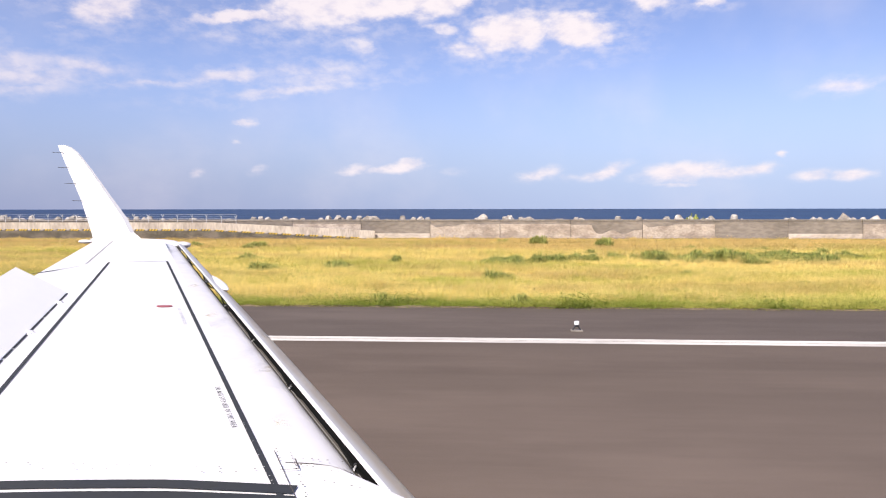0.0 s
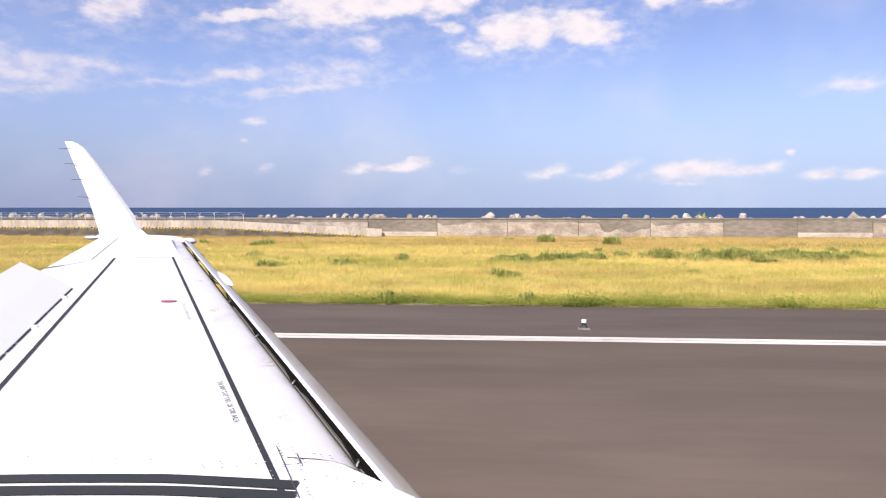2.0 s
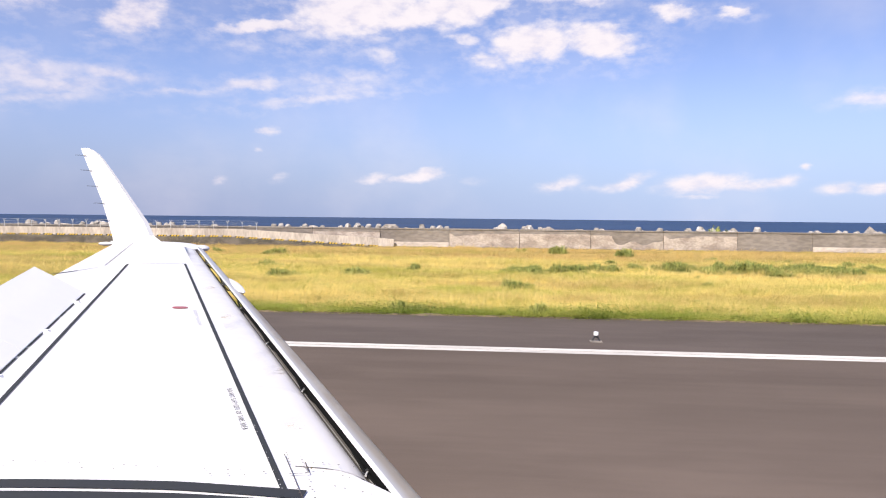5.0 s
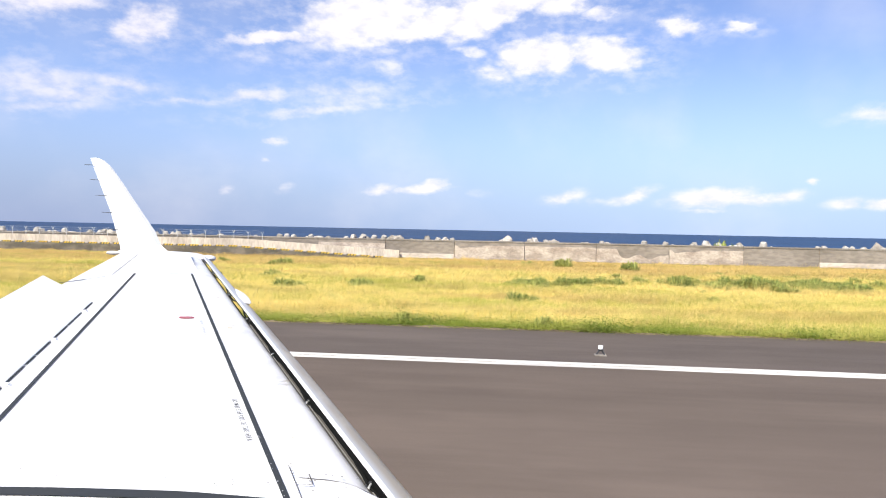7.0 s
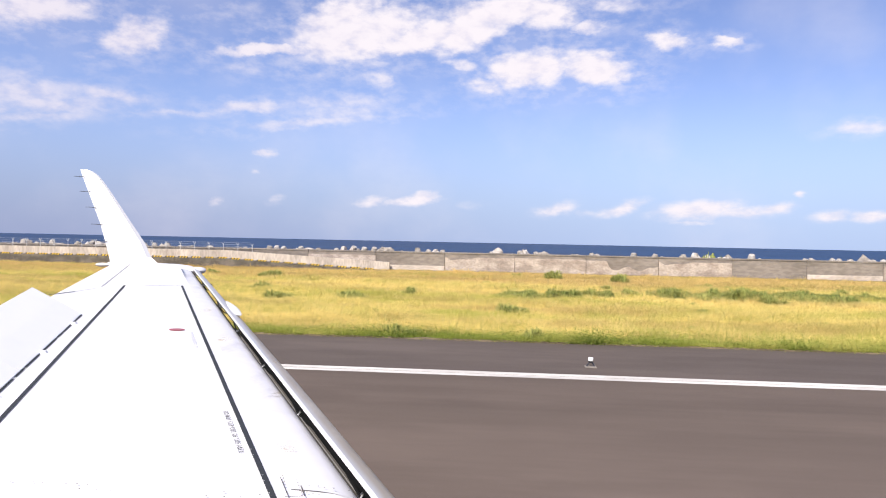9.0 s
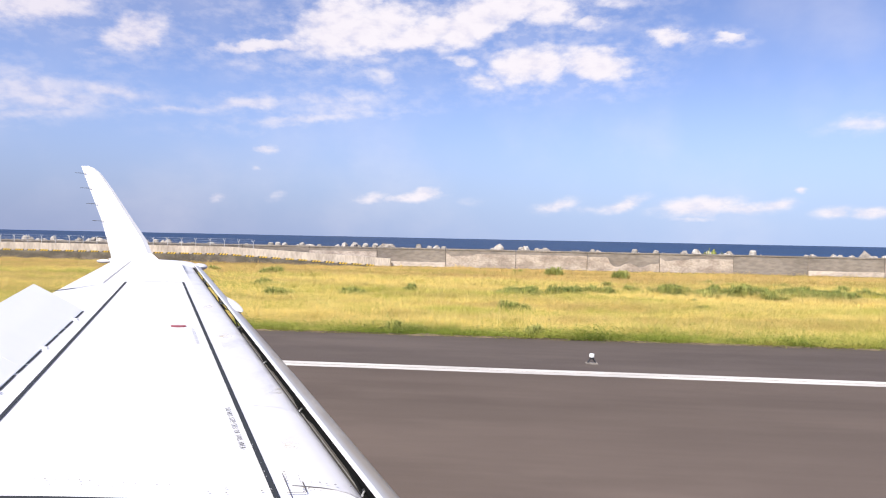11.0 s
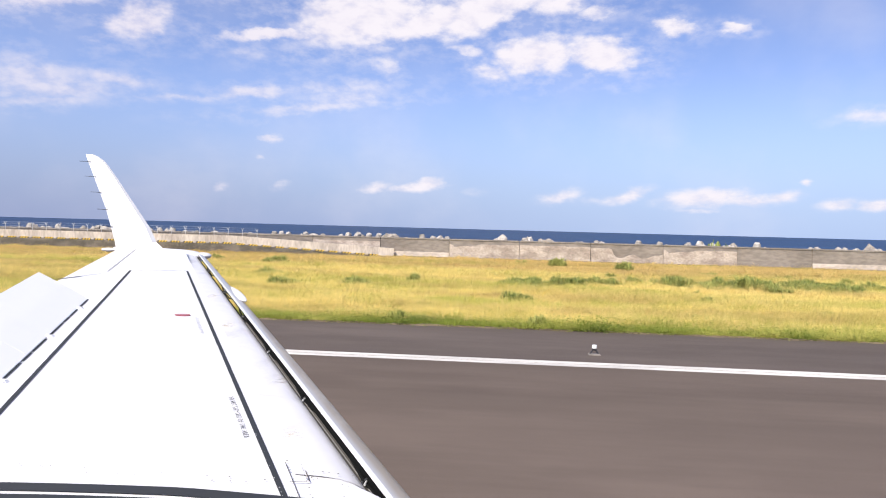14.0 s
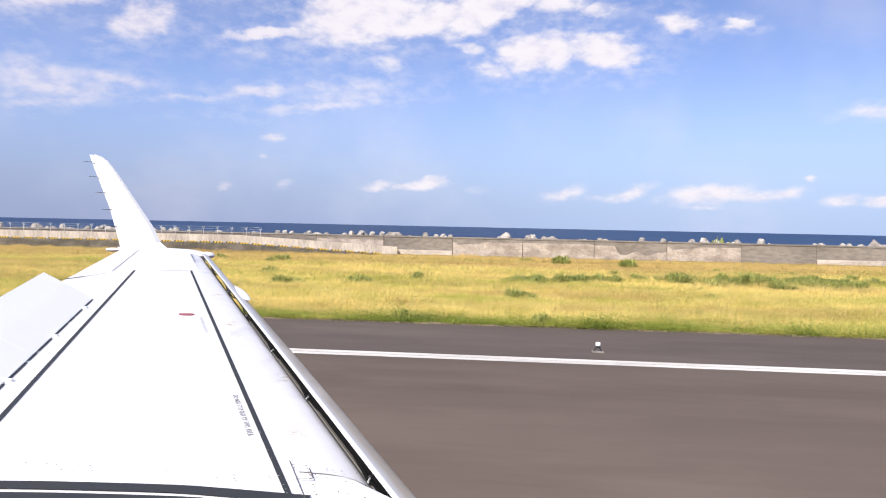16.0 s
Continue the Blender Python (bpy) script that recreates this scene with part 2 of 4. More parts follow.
def asphalt(name, dark, light, paled=None):
    m, t, b = material(name, light, 0.85, 0.0, 0.25)
    streak = smooth(t, place_noise(t, 1.0, 5, (0.07, 0.55, 1), 0.6), 0.3, 0.72)
    fine = place_noise(t, 1.0, 5, (0.22, 3.2, 1), 0.65)
    grain = place_noise(t, 45.0, 3)
    wide = smooth(t, place_noise(t, 1.0, 5, (0.12, 0.3, 1), 0.6), 0.4, 0.7)
    base = mix_colour(t, streak, dark, light)
    base = mix_colour(t, math_node(t, "MULTIPLY", wide, 0.55), base, tuple(c * 1.3 for c in light))
    base = mix_colour(t, 0.13, base, mix_colour(t, smooth(t, fine, 0.3, 0.7), (0.36, 0.36, 0.36), (0.62, 0.62, 0.62)), "OVERLAY")
    base = mix_colour(t, 0.4, base, mix_colour(t, grain, (0.3, 0.3, 0.3), (0.7, 0.7, 0.7)), "OVERLAY")
    if paled:
        # paler towards the runway's middle: pale window reflections put into the asphalt's colour
        g = node(t, "ShaderNodeSeparateXYZ")
        t.links.new(node(t, "ShaderNodeNewGeometry").outputs["Position"], g.inputs[0])
        across = math_node(t, "ADD", g.outputs[1], math_node(t, "MULTIPLY", streak, 1.5))
        base = mix_colour(t, smooth(t, across, paled + 3.5, paled - 2.5, 0.0, 0.85), base, mix_colour(t, 1.0, base, (1.22, 1.23, 1.26), "MULTIPLY"))
    t.links.new(base, b.inputs["Base Color"])
    bump(t, b, grain, 0.35, 0.01)
    return m


ASPHALT = asphalt("runway asphalt", (0.093, 0.070, 0.0555), (0.113, 0.0855, 0.068), 12.5)
SHOULDER = asphalt("shoulder asphalt", (0.080, 0.062, 0.051), (0.102, 0.080, 0.067))
LINE_PAINT = blotched("worn runway paint", (0.46, 0.43, 0.395), (0.66, 0.625, 0.575), 0.6, 9.0, 0.7, (0.3, 2.5, 1))
SOIL = blotched("dry grassy soil", (0.46, 0.39, 0.10), (0.62, 0.51, 0.16), 0.10, 1.4, 0.95, (0.4, 1, 1), 0.6, 0.08)
EDGE_SOIL = blotched("brown verge soil", (0.10, 0.075, 0.045), (0.17, 0.13, 0.08), 0.5, 6.0, 0.95)
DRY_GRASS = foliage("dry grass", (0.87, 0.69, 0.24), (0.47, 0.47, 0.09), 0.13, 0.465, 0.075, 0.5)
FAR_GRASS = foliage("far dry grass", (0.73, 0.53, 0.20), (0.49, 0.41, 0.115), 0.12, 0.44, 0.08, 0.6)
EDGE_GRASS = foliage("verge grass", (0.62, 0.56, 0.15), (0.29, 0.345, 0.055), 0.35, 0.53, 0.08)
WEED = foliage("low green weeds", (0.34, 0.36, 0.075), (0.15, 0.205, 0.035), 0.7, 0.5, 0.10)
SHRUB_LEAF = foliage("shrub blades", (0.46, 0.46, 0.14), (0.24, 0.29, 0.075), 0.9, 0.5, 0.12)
CONCRETE = blotched("grey sea wall concrete", (0.20, 0.172, 0.147), (0.265, 0.23, 0.198), 0.35, 2.4, 0.9, (0.5, 1, 1.4), 0.2, 0.02)
CAP_CONCRETE = blotched("sea wall capping", (0.20, 0.175, 0.152), (0.27, 0.24, 0.208), 0.3, 4.0, 0.9)
PALE_CONCRETE = blotched("pale concrete panel", (0.31, 0.255, 0.215), (0.48, 0.41, 0.35), 0.7, 5.0, 0.85, (0.8, 1, 1.3), 0.3, 0.02)
LEDGE_CONCRETE = blotched("smooth pale ledge concrete", (0.46, 0.395, 0.34), (0.58, 0.50, 0.435), 0.4, 4.0, 0.85, (0.6, 1, 1.3), 0.2, 0.02)
DARK_CONCRETE = blotched("weathered dark concrete", (0.09, 0.08, 0.065), (0.17, 0.145, 0.12), 0.5, 4.0, 0.9, (1, 1, 1.5), 0.35, 0.03)
RAMP_CONCRETE = blotched("cream ramp parapet", (0.40, 0.34, 0.28), (0.55, 0.475, 0.39), 0.4, 3.0, 0.85, (1.5, 1, 0.5), 0.2, 0.02)
TETRA = blotched("pale tetrapod concrete", (0.30, 0.275, 0.24), (0.54, 0.50, 0.45), 0.8, 4.0, 0.9)
_t = TETRA.node_tree
_b = _t.nodes["Principled BSDF"]
_own = mix_colour(_t, node(_t, "ShaderNodeObjectInfo").outputs["Random"], (0.58, 0.56, 0.54), (1.0, 1.0, 1.0))
_t.links.new(mix_colour(_t, 1.0, _b.inputs["Base Color"].links[0].from_socket, _own, "MULTIPLY"), _b.inputs["Base Color"])
BOULDER = blotched("grey-brown boulder", (0.28, 0.245, 0.21), (0.52, 0.47, 0.41), 0.7, 3.0, 0.95)
SAND_ROCK = blotched("brown rock", (0.16, 0.12, 0.085), (0.36, 0.29, 0.22), 0.7, 3.0, 0.95)
YELLOW = painted("hazard yellow", (0.75, 0.50, 0.03), 0.5)
BLACK = painted("hazard black", (0.03, 0.03, 0.03), 0.5)
GALVANISED = painted("galvanised steel", (0.50, 0.50, 0.50), 0.45)
WING_WHITE = painted("white aircraft paint", (0.70, 0.69, 0.70), 0.34, 0.12)
# greyer base than the wing paint: the nose's shading is put into the colour
EDGE_WHITE = painted("scuffed, shade-greyed white paint", (0.63, 0.62, 0.63), 0.35, 1.0, (0.31, 0.29, 0.30))
SPOILER_WHITE = painted("white spoiler paint", (0.85, 0.84, 0.84), 0.4, 0.12)
MARK_GREY = painted("dark grey marking", (0.024, 0.026, 0.028), 0.65)
SEAM_GREY = painted("grey sealant", (0.34, 0.34, 0.36), 0.6)
FAINT_GREY = painted("faded grey print", (0.42, 0.42, 0.44), 0.6)
SEAM_DARK = painted("dark seam", (0.09, 0.075, 0.065), 0.7)


def grime_film():
    m, t, b = material("grime film", (0.38, 0.30, 0.16), 0.8)
    c = node(t, "ShaderNodeTexCoord")
    off = vector_node(t, "SUBTRACT", c.outputs["Generated"], (0.5, 0.5, 0.5))
    reach = vector_node(t, "LENGTH", vector_node(t, "MULTIPLY", off, (2.0, 2.0, 0.0)), None)
    fall = smooth(t, reach, 0.95, 0.1)
    spots = smooth(t, place_noise(t, 16.0, 5, (0.6, 1.4, 1.0), 0.6), 0.42, 0.72)
    clear = node(t, "ShaderNodeBsdfTransparent")
    both = node(t, "ShaderNodeMixShader")
    t.links.new(math_node(t, "MULTIPLY", math_node(t, "MULTIPLY", fall, spots), 0.9), both.inputs[0])
    t.links.new(clear.outputs[0], both.inputs[1])
    t.links.new(b.outputs[0], both.inputs[2])
    t.links.new(both.outputs[0], t.nodes["Material Output"].inputs[0])
    return m


GRIME = grime_film()
RED = painted("red marking", (0.30, 0.07, 0.09), 0.5)
FADED_RED = painted("faded red marking", (0.34, 0.20, 0.22), 0.5)
PIPE_GREY = painted("grey pipe metal", (0.20, 0.19, 0.18), 0.5)
BED_METAL = painted("dull grey-brown panel", (0.085, 0.078, 0.07), 0.6)
MECH = painted("dark mechanism metal", (0.035, 0.035, 0.038), 0.5)
# near-black base for the slat gap's painted shade, and for its hoses
GAP_DARK, _t, _b = material("sooty slat cove", (0.008, 0.008, 0.008), 0.95, 0.0, 0.1)
RUBBER = painted("tyre rubber", (0.02, 0.02, 0.02), 0.8)
HULL_WHITE = painted("white hull paint", (0.78, 0.78, 0.80), 0.35)
SLAT_METAL, _t, _b = material("worn slat metal", (0.37, 0.36, 0.36), 0.45, 0.0, 0.4)
_streak = smooth(_t, place_noise(_t, 3.0, 5, (1.0, 0.2, 3.0), 0.6), 0.42, 0.72)
_xyz = node(_t, "ShaderNodeSeparateXYZ")
_t.links.new(node(_t, "ShaderNodeNewGeometry").outputs["Position"], _xyz.inputs[0])
# distance ahead of the swept leading edge: the nose's tan runway reflection is painted
_ahead = math_node(_t, "ADD", math_node(_t, "ADD", _xyz.outputs[0], 0.575), math_node(_t, "MULTIPLY", math_node(_t, "SUBTRACT", _xyz.outputs[1], 3.13), 0.574))
_ahead = math_node(_t, "ADD", _ahead, math_node(_t, "MULTIPLY", math_node(_t, "SUBTRACT", place_noise(_t, 2.2, 4, (1.0, 0.35, 1.0), 0.6), 0.5), 0.07))
# the outer slats take less of the painted tan
_ahead = math_node(_t, "SUBTRACT", _ahead, math_node(_t, "MULTIPLY", math_node(_t, "MAXIMUM", math_node(_t, "SUBTRACT", _xyz.outputs[1], 5.0), 0.0), 0.016))
_tan = smooth(_t, _ahead, 0.045, 0.12)
# bluish grey carries the sky's reflection in the base colour
_metal = mix_colour(_t, math_node(_t, "MULTIPLY", _streak, 0.5), (0.41, 0.415, 0.44), (0.35, 0.35, 0.37))
_t.links.new(mix_colour(_t, _tan, _metal, mix_colour(_t, _streak, (0.31, 0.265, 0.21), (0.42, 0.38, 0.32))), _b.inputs["Base Color"])
bump(_t, _b, place_noise(_t, 5.0, 3, (1, 0.25, 1)), 0.08, 0.01)
LENS, _t, _b = material("white lamp glass", (0.85, 0.85, 0.82), 0.2)


def water():
    m, t, b = material("sea water", (0.010, 0.040, 0.105), 0.45, 0.0, 0.22)
    broad = smooth(t, place_noise(t, 0.012, 5, (0.25, 1, 1)), 0.35, 0.68)
    t.links.new(mix_colour(t, broad, (0.004, 0.022, 0.066), (0.006, 0.036, 0.100)), b.inputs["Base Color"])
    bump(t, b, place_noise(t, 0.25, 6, (0.5, 1, 1)), 0.8, 0.6)
    return m


WATER = water()


# ---------------------------------------------------------------- mesh helpers
def mesh_of(name, verts, faces, mat, smooth_faces=False):
    me = bpy.data.meshes.new(name)
    me.from_pydata([tuple(v) for v in verts], [], faces)
    me.materials.append(mat)
    if smooth_faces:
        me.polygons.foreach_set("use_smooth", [True] * len(me.polygons))
    me.update()
    return me


def part(name, me, parent=None, label=""):
    ob = new(name, me)
    if parent is not None:
        ob.parent = parent
    if label:
        ob["label"] = label
    return ob


def holder(name, at=(0, 0, 0)):
    ob = new(name)
    ob.location = at
    return ob


def mended(verts, faces):
    """Vertices and faces with outward normals."""
    bm = bmesh.new()
    vs = [bm.verts.new(v) for v in verts]
    for f in faces:
        bm.faces.new([vs[i] for i in f])
    bmesh.ops.recalc_face_normals(bm, faces=bm.faces)
    return bm


def to_mesh(name, bm, mat, smooth_faces=False, bevel=0.0):
    if bevel:
        bmesh.ops.bevel(bm, geom=[e for e in bm.edges if len(e.link_faces) == 2 and e.calc_face_angle(0) > 0.6],
                        offset=bevel, segments=2, affect="EDGES", clamp_overlap=True)
    me = bpy.data.meshes.new(name)
    bm.to_mesh(me)
    bm.free()
    me.materials.append(mat)
    if smooth_faces:
        me.polygons.foreach_set("use_smooth", [True] * len(me.polygons))
        me.set_sharp_from_angle(angle=0.6)
    return me


def loft(name, loops, mat, smooth_faces=True, caps=True):
    """Skin over closed loops that have the same number of points."""
    n = len(loops[0])
    verts = [v for loop in loops for v in loop]
    faces = [(i * n + j, i * n + (j + 1) % n, (i + 1) * n + (j + 1) % n, (i + 1) * n + j)
             for i in range(len(loops) - 1) for j in range(n)]
    if caps:
        faces += [tuple(range(n)), tuple(range((len(loops) - 1) * n, len(loops) * n))]
    return to_mesh(name, mended(verts, faces), mat, smooth_faces)


def box(name, lo, hi, mat, bevel=0.0):
    x0, y0, z0 = lo
    x1, y1, z1 = hi
    v = [(x, y, z) for z in (z0, z1) for x, y in ((x0, y0), (x1, y0), (x1, y1), (x0, y1))]
    f = [(0, 3, 2, 1), (4, 5, 6, 7), (0, 1, 5, 4), (1, 2, 6, 5), (2, 3, 7, 6), (3, 0, 4, 7)]
    return to_mesh(name, mended(v, f), mat, False, bevel)


def tube(name, a, b, r0, r1, mat, sides=8):
    a, b = Vector(a), Vector(b)
    q = (b - a).to_track_quat("Z", "Y")
    loops = [[p + q @ Vector((r * math.cos(k * math.tau / sides), r * math.sin(k * math.tau / sides), 0)) for k in range(sides)]
             for p, r in ((a, r0), (b, r1))]
    return loft(name, loops, mat, sides > 6)


def ellipsoid(name, centre, radii, mat, rings=8, sides=14):
    bm = bmesh.new()
    bmesh.ops.create_uvsphere(bm, u_segments=sides, v_segments=rings, radius=1.0,
                              matrix=Matrix.Translation(centre) @ Matrix.Diagonal((*radii, 1)))
    return to_mesh(name, bm, mat, True)


# ---------------------------------------------------------------- ground, runway, sea
def sheet(name, x0, x1, y0, y1, z, mat, kind="structure", label="", category=""):
    ob = part(name, mesh_of(name, [(x0, y0, z), (x1, y0, z), (x1, y1, z), (x0, y1, z)], [(0, 1, 2, 3)], mat))
    return tagged(ob, label, category, kind=kind)


WALL_Y, WALL_TOP = 82.0, 2.25
VERGE_Y = 24.7
sheet("ground", -3000, 3000, -3000, 90, -0.08, SOIL, label="flat dry grassy soil beside the runway", category="ground")
tagged(part("runway", box("runway", (-1500, -40, -0.3), (1500, 18.93, 0.0), ASPHALT)), "worn grey-brown asphalt runway with long streaks", "runway", kind="structure")
tagged(part("runway_shoulder", box("runway_shoulder", (-1500, 18.93, -0.3), (1500, VERGE_Y, -0.004), SHOULDER)), "darker asphalt shoulder beyond the white line", "pavement", kind="structure")
edge_line = tagged(holder("runway_edge_line"), "pair of worn white painted stripes along the asphalt", "road marking", kind="structure")
for y0, y1 in ((18.22, 18.522), (18.560, 18.87)):
    part("stripe", box("stripe", (-1500, y0, 0.001), (1500, y1, 0.005), LINE_PAINT), edge_line)
sheet("sea", -4950, 4950, 89, 4950, -3.2, WATER, label="deep blue sea with small waves to the horizon", category="sea")


# ---------------------------------------------------------------- sea wall
rng = np.random.default_rng(7)
BAY = 8.4


def broken_panel(name, width, height, thick, breaks, mat):
    """A slab whose level upper edge drops where pieces have broken off; its foot is at z = 0 and its back at y = 0.
    Each break: start, end, depth as shares of the width and height; its edge slopes and sags a little."""
    r = random.Random(len(breaks) * 7 + int(height * 100))
    n = 28
    tops = []
    for i in range(n + 1):
        u = i / n
        drop = sum(d * min(1.0, (u - a) / 0.05, (b - u) / 0.16) * (1 + 0.25 * math.sin(u * 19)) for a, b, d in breaks if a < u < b)
        tops.append(height * (1 - drop) + r.uniform(-0.008, 0.008))
    xs = [width * i / n for i in range(n + 1)]
    front = [(x, -thick, 0) for x in xs] + [(x, -thick, h) for x, h in zip(xs, tops)]
    back = [(x, 0, 0) for x in xs] + [(x, 0, h) for x, h in zip(xs, tops)]
    m = n + 1
    verts = front + back
    faces = []
    for i in range(n):
        faces += [(i, i + 1, m + i + 1, m + i), (2 * m + i, 3 * m + i, 3 * m + i + 1, 2 * m + i + 1),
                  (m + i, m + i + 1, 3 * m + i + 1, 3 * m + i), (i, 2 * m + i, 2 * m + i + 1, i + 1)]
    faces += [(0, m, 3 * m, 2 * m), (n, 2 * m + n, 3 * m + n, m + n)]
    return to_mesh(name, mended(verts, faces), mat)


def make_sea_wall():
    wall = tagged(holder("sea_wall", (0, WALL_Y, 0)), "long weathered grey concrete sea wall in jointed bays", "sea wall", kind="structure")
    bay_body = box("wall_bay", (0, 0, -0.3), (BAY - 0.02, 0.7, WALL_TOP - 0.2), CONCRETE, 0.03)
    bay_cap = box("capping", (0, -0.04, WALL_TOP - 0.2), (BAY - 0.02, 0.85, WALL_TOP), CAP_CONCRETE, 0.04)
    wide = BAY - 0.07
    whole = broken_panel("facing_panel", wide, 1.80, 0.12, [], PALE_CONCRETE)
    chipped = broken_panel("facing_panel", wide, 1.76, 0.12, [(0.02, 0.45, 0.16)], PALE_CONCRETE)
    torn = broken_panel("facing_panel", wide, 1.72, 0.12, [(0.28, 1.1, 0.52)], PALE_CONCRETE)
    ledge = broken_panel("facing_panel", wide, 0.66, 0.16, [], LEDGE_CONCRETE)
    stained = broken_panel("facing_panel", wide, 1.62, 0.08, [], DARK_CONCRETE)
    rubble = broken_panel("facing_panel", wide, 0.85, 0.08, [(0.1, 0.5, 0.5), (0.6, 0.9, 0.35)], DARK_CONCRETE)
    bare = None
    order = [whole, torn, chipped, bare, ledge, whole, stained, bare, ledge, whole, torn, stained, bare, rubble, whole, ledge, chipped]
    for i in range(-80, 31):
        x = i * BAY + 2.0
        for me, y, dz in ((bay_body, 0, 0), (bay_cap, 0, 0)):
            ob = part(me.name.split(".")[0], me, wall)
            ob.location = (x, y, dz)
        me = order[i % len(order)]
        if me:
            ob = part("facing_panel", me, wall, "dark weathered facing panel" if me in (stained, rubble) else "pale chipped facing panel")
            ob.location = (x + 0.035, -0.002, -0.08)
    plinth = part("plinth", box("plinth", (-670, -0.45, -0.3), (340, -0.13, 0.02), DARK_CONCRETE, 0.03), wall)
    return wall


make_sea_wall()


# ---------------------------------------------------------------- access ramp with kerb blocks and fence
RAMP_END, RAMP_TURN, RAMP_FAR, RAMP_H = -13.0, -33.0, -120.0, 1.0
RAMP_Y = 79.2


def ramp_height(x):
    return RAMP_H * min(1.0, max(0.0, (RAMP_END - x) / (RAMP_END - RAMP_TURN)))


def make_ramp():
    ramp = tagged(holder("access_ramp", (0, RAMP_Y, 0)), "concrete access ramp rising along the sea wall", "ramp", kind="structure")
    xs = [RAMP_FAR, RAMP_TURN, RAMP_END - 5, RAMP_END]

    def band(name, y0, y1, low, high, mat, label):
        loops = [[(x, y0, low(x)), (x, y1, low(x)), (x, y1, high(x)), (x, y0, high(x))] for x in xs]
        part(name, loft(name, loops, mat, False), ramp, label)

    band("side_wall", 0.0, 0.5, lambda x: -0.3, lambda x: ramp_height(x) - 0.04, DARK_CONCRETE, "dark stained retaining wall")
    band("roadway", 0.5, 1.9, lambda x: -0.3, lambda x: ramp_height(x) - 0.05, CONCRETE, "grey concrete roadway")
    band("parapet", 1.9, 2.25, lambda x: -0.3, lambda x: ramp_height(x) + 0.92, RAMP_CONCRETE, "cream concrete parapet")


def make_kerb_block():
    block = holder("kerb_block")
    part("body", box("body", (-0.58, 0, 0), (0.58, 0.16, 0.17), BLACK, 0.015), block)
    for k in range(3):
        x = -0.42 + k * 0.36
        v = [(x + dx + lean, y, z) for dx in (0, 0.19) for lean, z in ((0, 0.004), (0.12, 0.174)) for y in (-0.004, 0.164)]
        f = [(0, 1, 3, 2), (4, 6, 7, 5), (0, 2, 6, 4), (1, 5, 7, 3), (2, 3, 7, 6), (0, 4, 5, 1)]
        part("stripe", to_mesh("stripe", mended(v, f), YELLOW), block, "yellow slanted stripe")
    return tagged(block, "black kerb block with slanted yellow hazard stripes", "kerb block", "kerb blocks along the ramp")


make_ramp()
_slope = math.atan2(RAMP_H, RAMP_END - RAMP_TURN)
block = make_kerb_block()
for k in range(46):
    x = RAMP_END - 2.2 - k * 1.62
    tilt = _slope if x > RAMP_TURN else 0.0
    m = Matrix.Translation((x, RAMP_Y + 0.12, ramp_height(x) - 0.04)) @ Matrix.Rotation(tilt, 4, "Y")
    if k == 0:
        block.matrix_basis = m
    elif k not in (17, 30):
        copy_thing(block, m)


def make_fence():
    fence = tagged(holder("wire_fence", (0, RAMP_Y + 2.08, 0)), "low galvanised wire fence with forked posts on the parapet", "fence")
    stem = tube("post", (0, 0, 0), (0, 0, 0.72), 0.036, 0.032, GALVANISED, 6)
    arm = tube("fork", (0, 0, 0.70), (-0.22, 0, 1.0), 0.032, 0.028, GALVANISED, 6)
    arm_b = tube("fork", (0, 0, 0.70), (0.12, 0, 1.02), 0.032, 0.028, GALVANISED, 6)
    first, last = -30.0, -112.0
    n = 46
    for i in range(n):
        x = first + (last - first) * i / (n - 1)
        p = part("post", stem, fence)
        p.location = (x, 0, ramp_height(x) + 0.90)
        for me in (arm, arm_b):
            a = part("fork", me, p)
    for z in (0.25, 0.5, 0.72, 0.98):
        part("wire", box("wire", (last, -0.012, RAMP_H + 0.90 + z - 0.006), (first, 0.012, RAMP_H + 0.90 + z + 0.006), GALVANISED), fence)


make_fence()


# ---------------------------------------------------------------- tetrapods and rocks behind the wall
def tetrapod_mesh(name, mat):
    bm = bmesh.new()
    dirs = [Vector((0, 0, 1))] + [Vector((math.cos(a) * 0.943, math.sin(a) * 0.943, -0.333)) for a in (0.3, 2.394, 4.489)]
    for d in dirs:
        q = d.to_track_quat("Z", "Y")
        rings = []
        for h, r in ((0.0, 0.52), (0.35, 0.48), (1.0, 0.33), (1.08, 0.26)):
            rings.append([bm.verts.new(q @ Vector((r * math.cos(k * math.tau / 10), r * math.sin(k * math.tau / 10), h))) for k in range(10)])
        for a, b in zip(rings, rings[1:]):
            for k in range(10):
                bm.faces.new((a[k], a[(k + 1) % 10], b[(k + 1) % 10], b[k]))
        bm.faces.new(rings[-1])
        bm.faces.new(rings[0][::-1])
    bmesh.ops.recalc_face_normals(bm, faces=bm.faces)
    return to_mesh(name, bm, mat)


def rock_mesh(name, mat, seed):
    bm = bmesh.new()
    bmesh.ops.create_icosphere(bm, subdivisions=3, radius=1.0)
    for v in bm.verts:
        n = noise.fractal(v.co * 1.3 + Vector((seed * 7.1, seed, 0)), 0.9, 2.0, 4)
        v.co *= 1.0 + 0.45 * n
    return to_mesh(name, bm, mat)


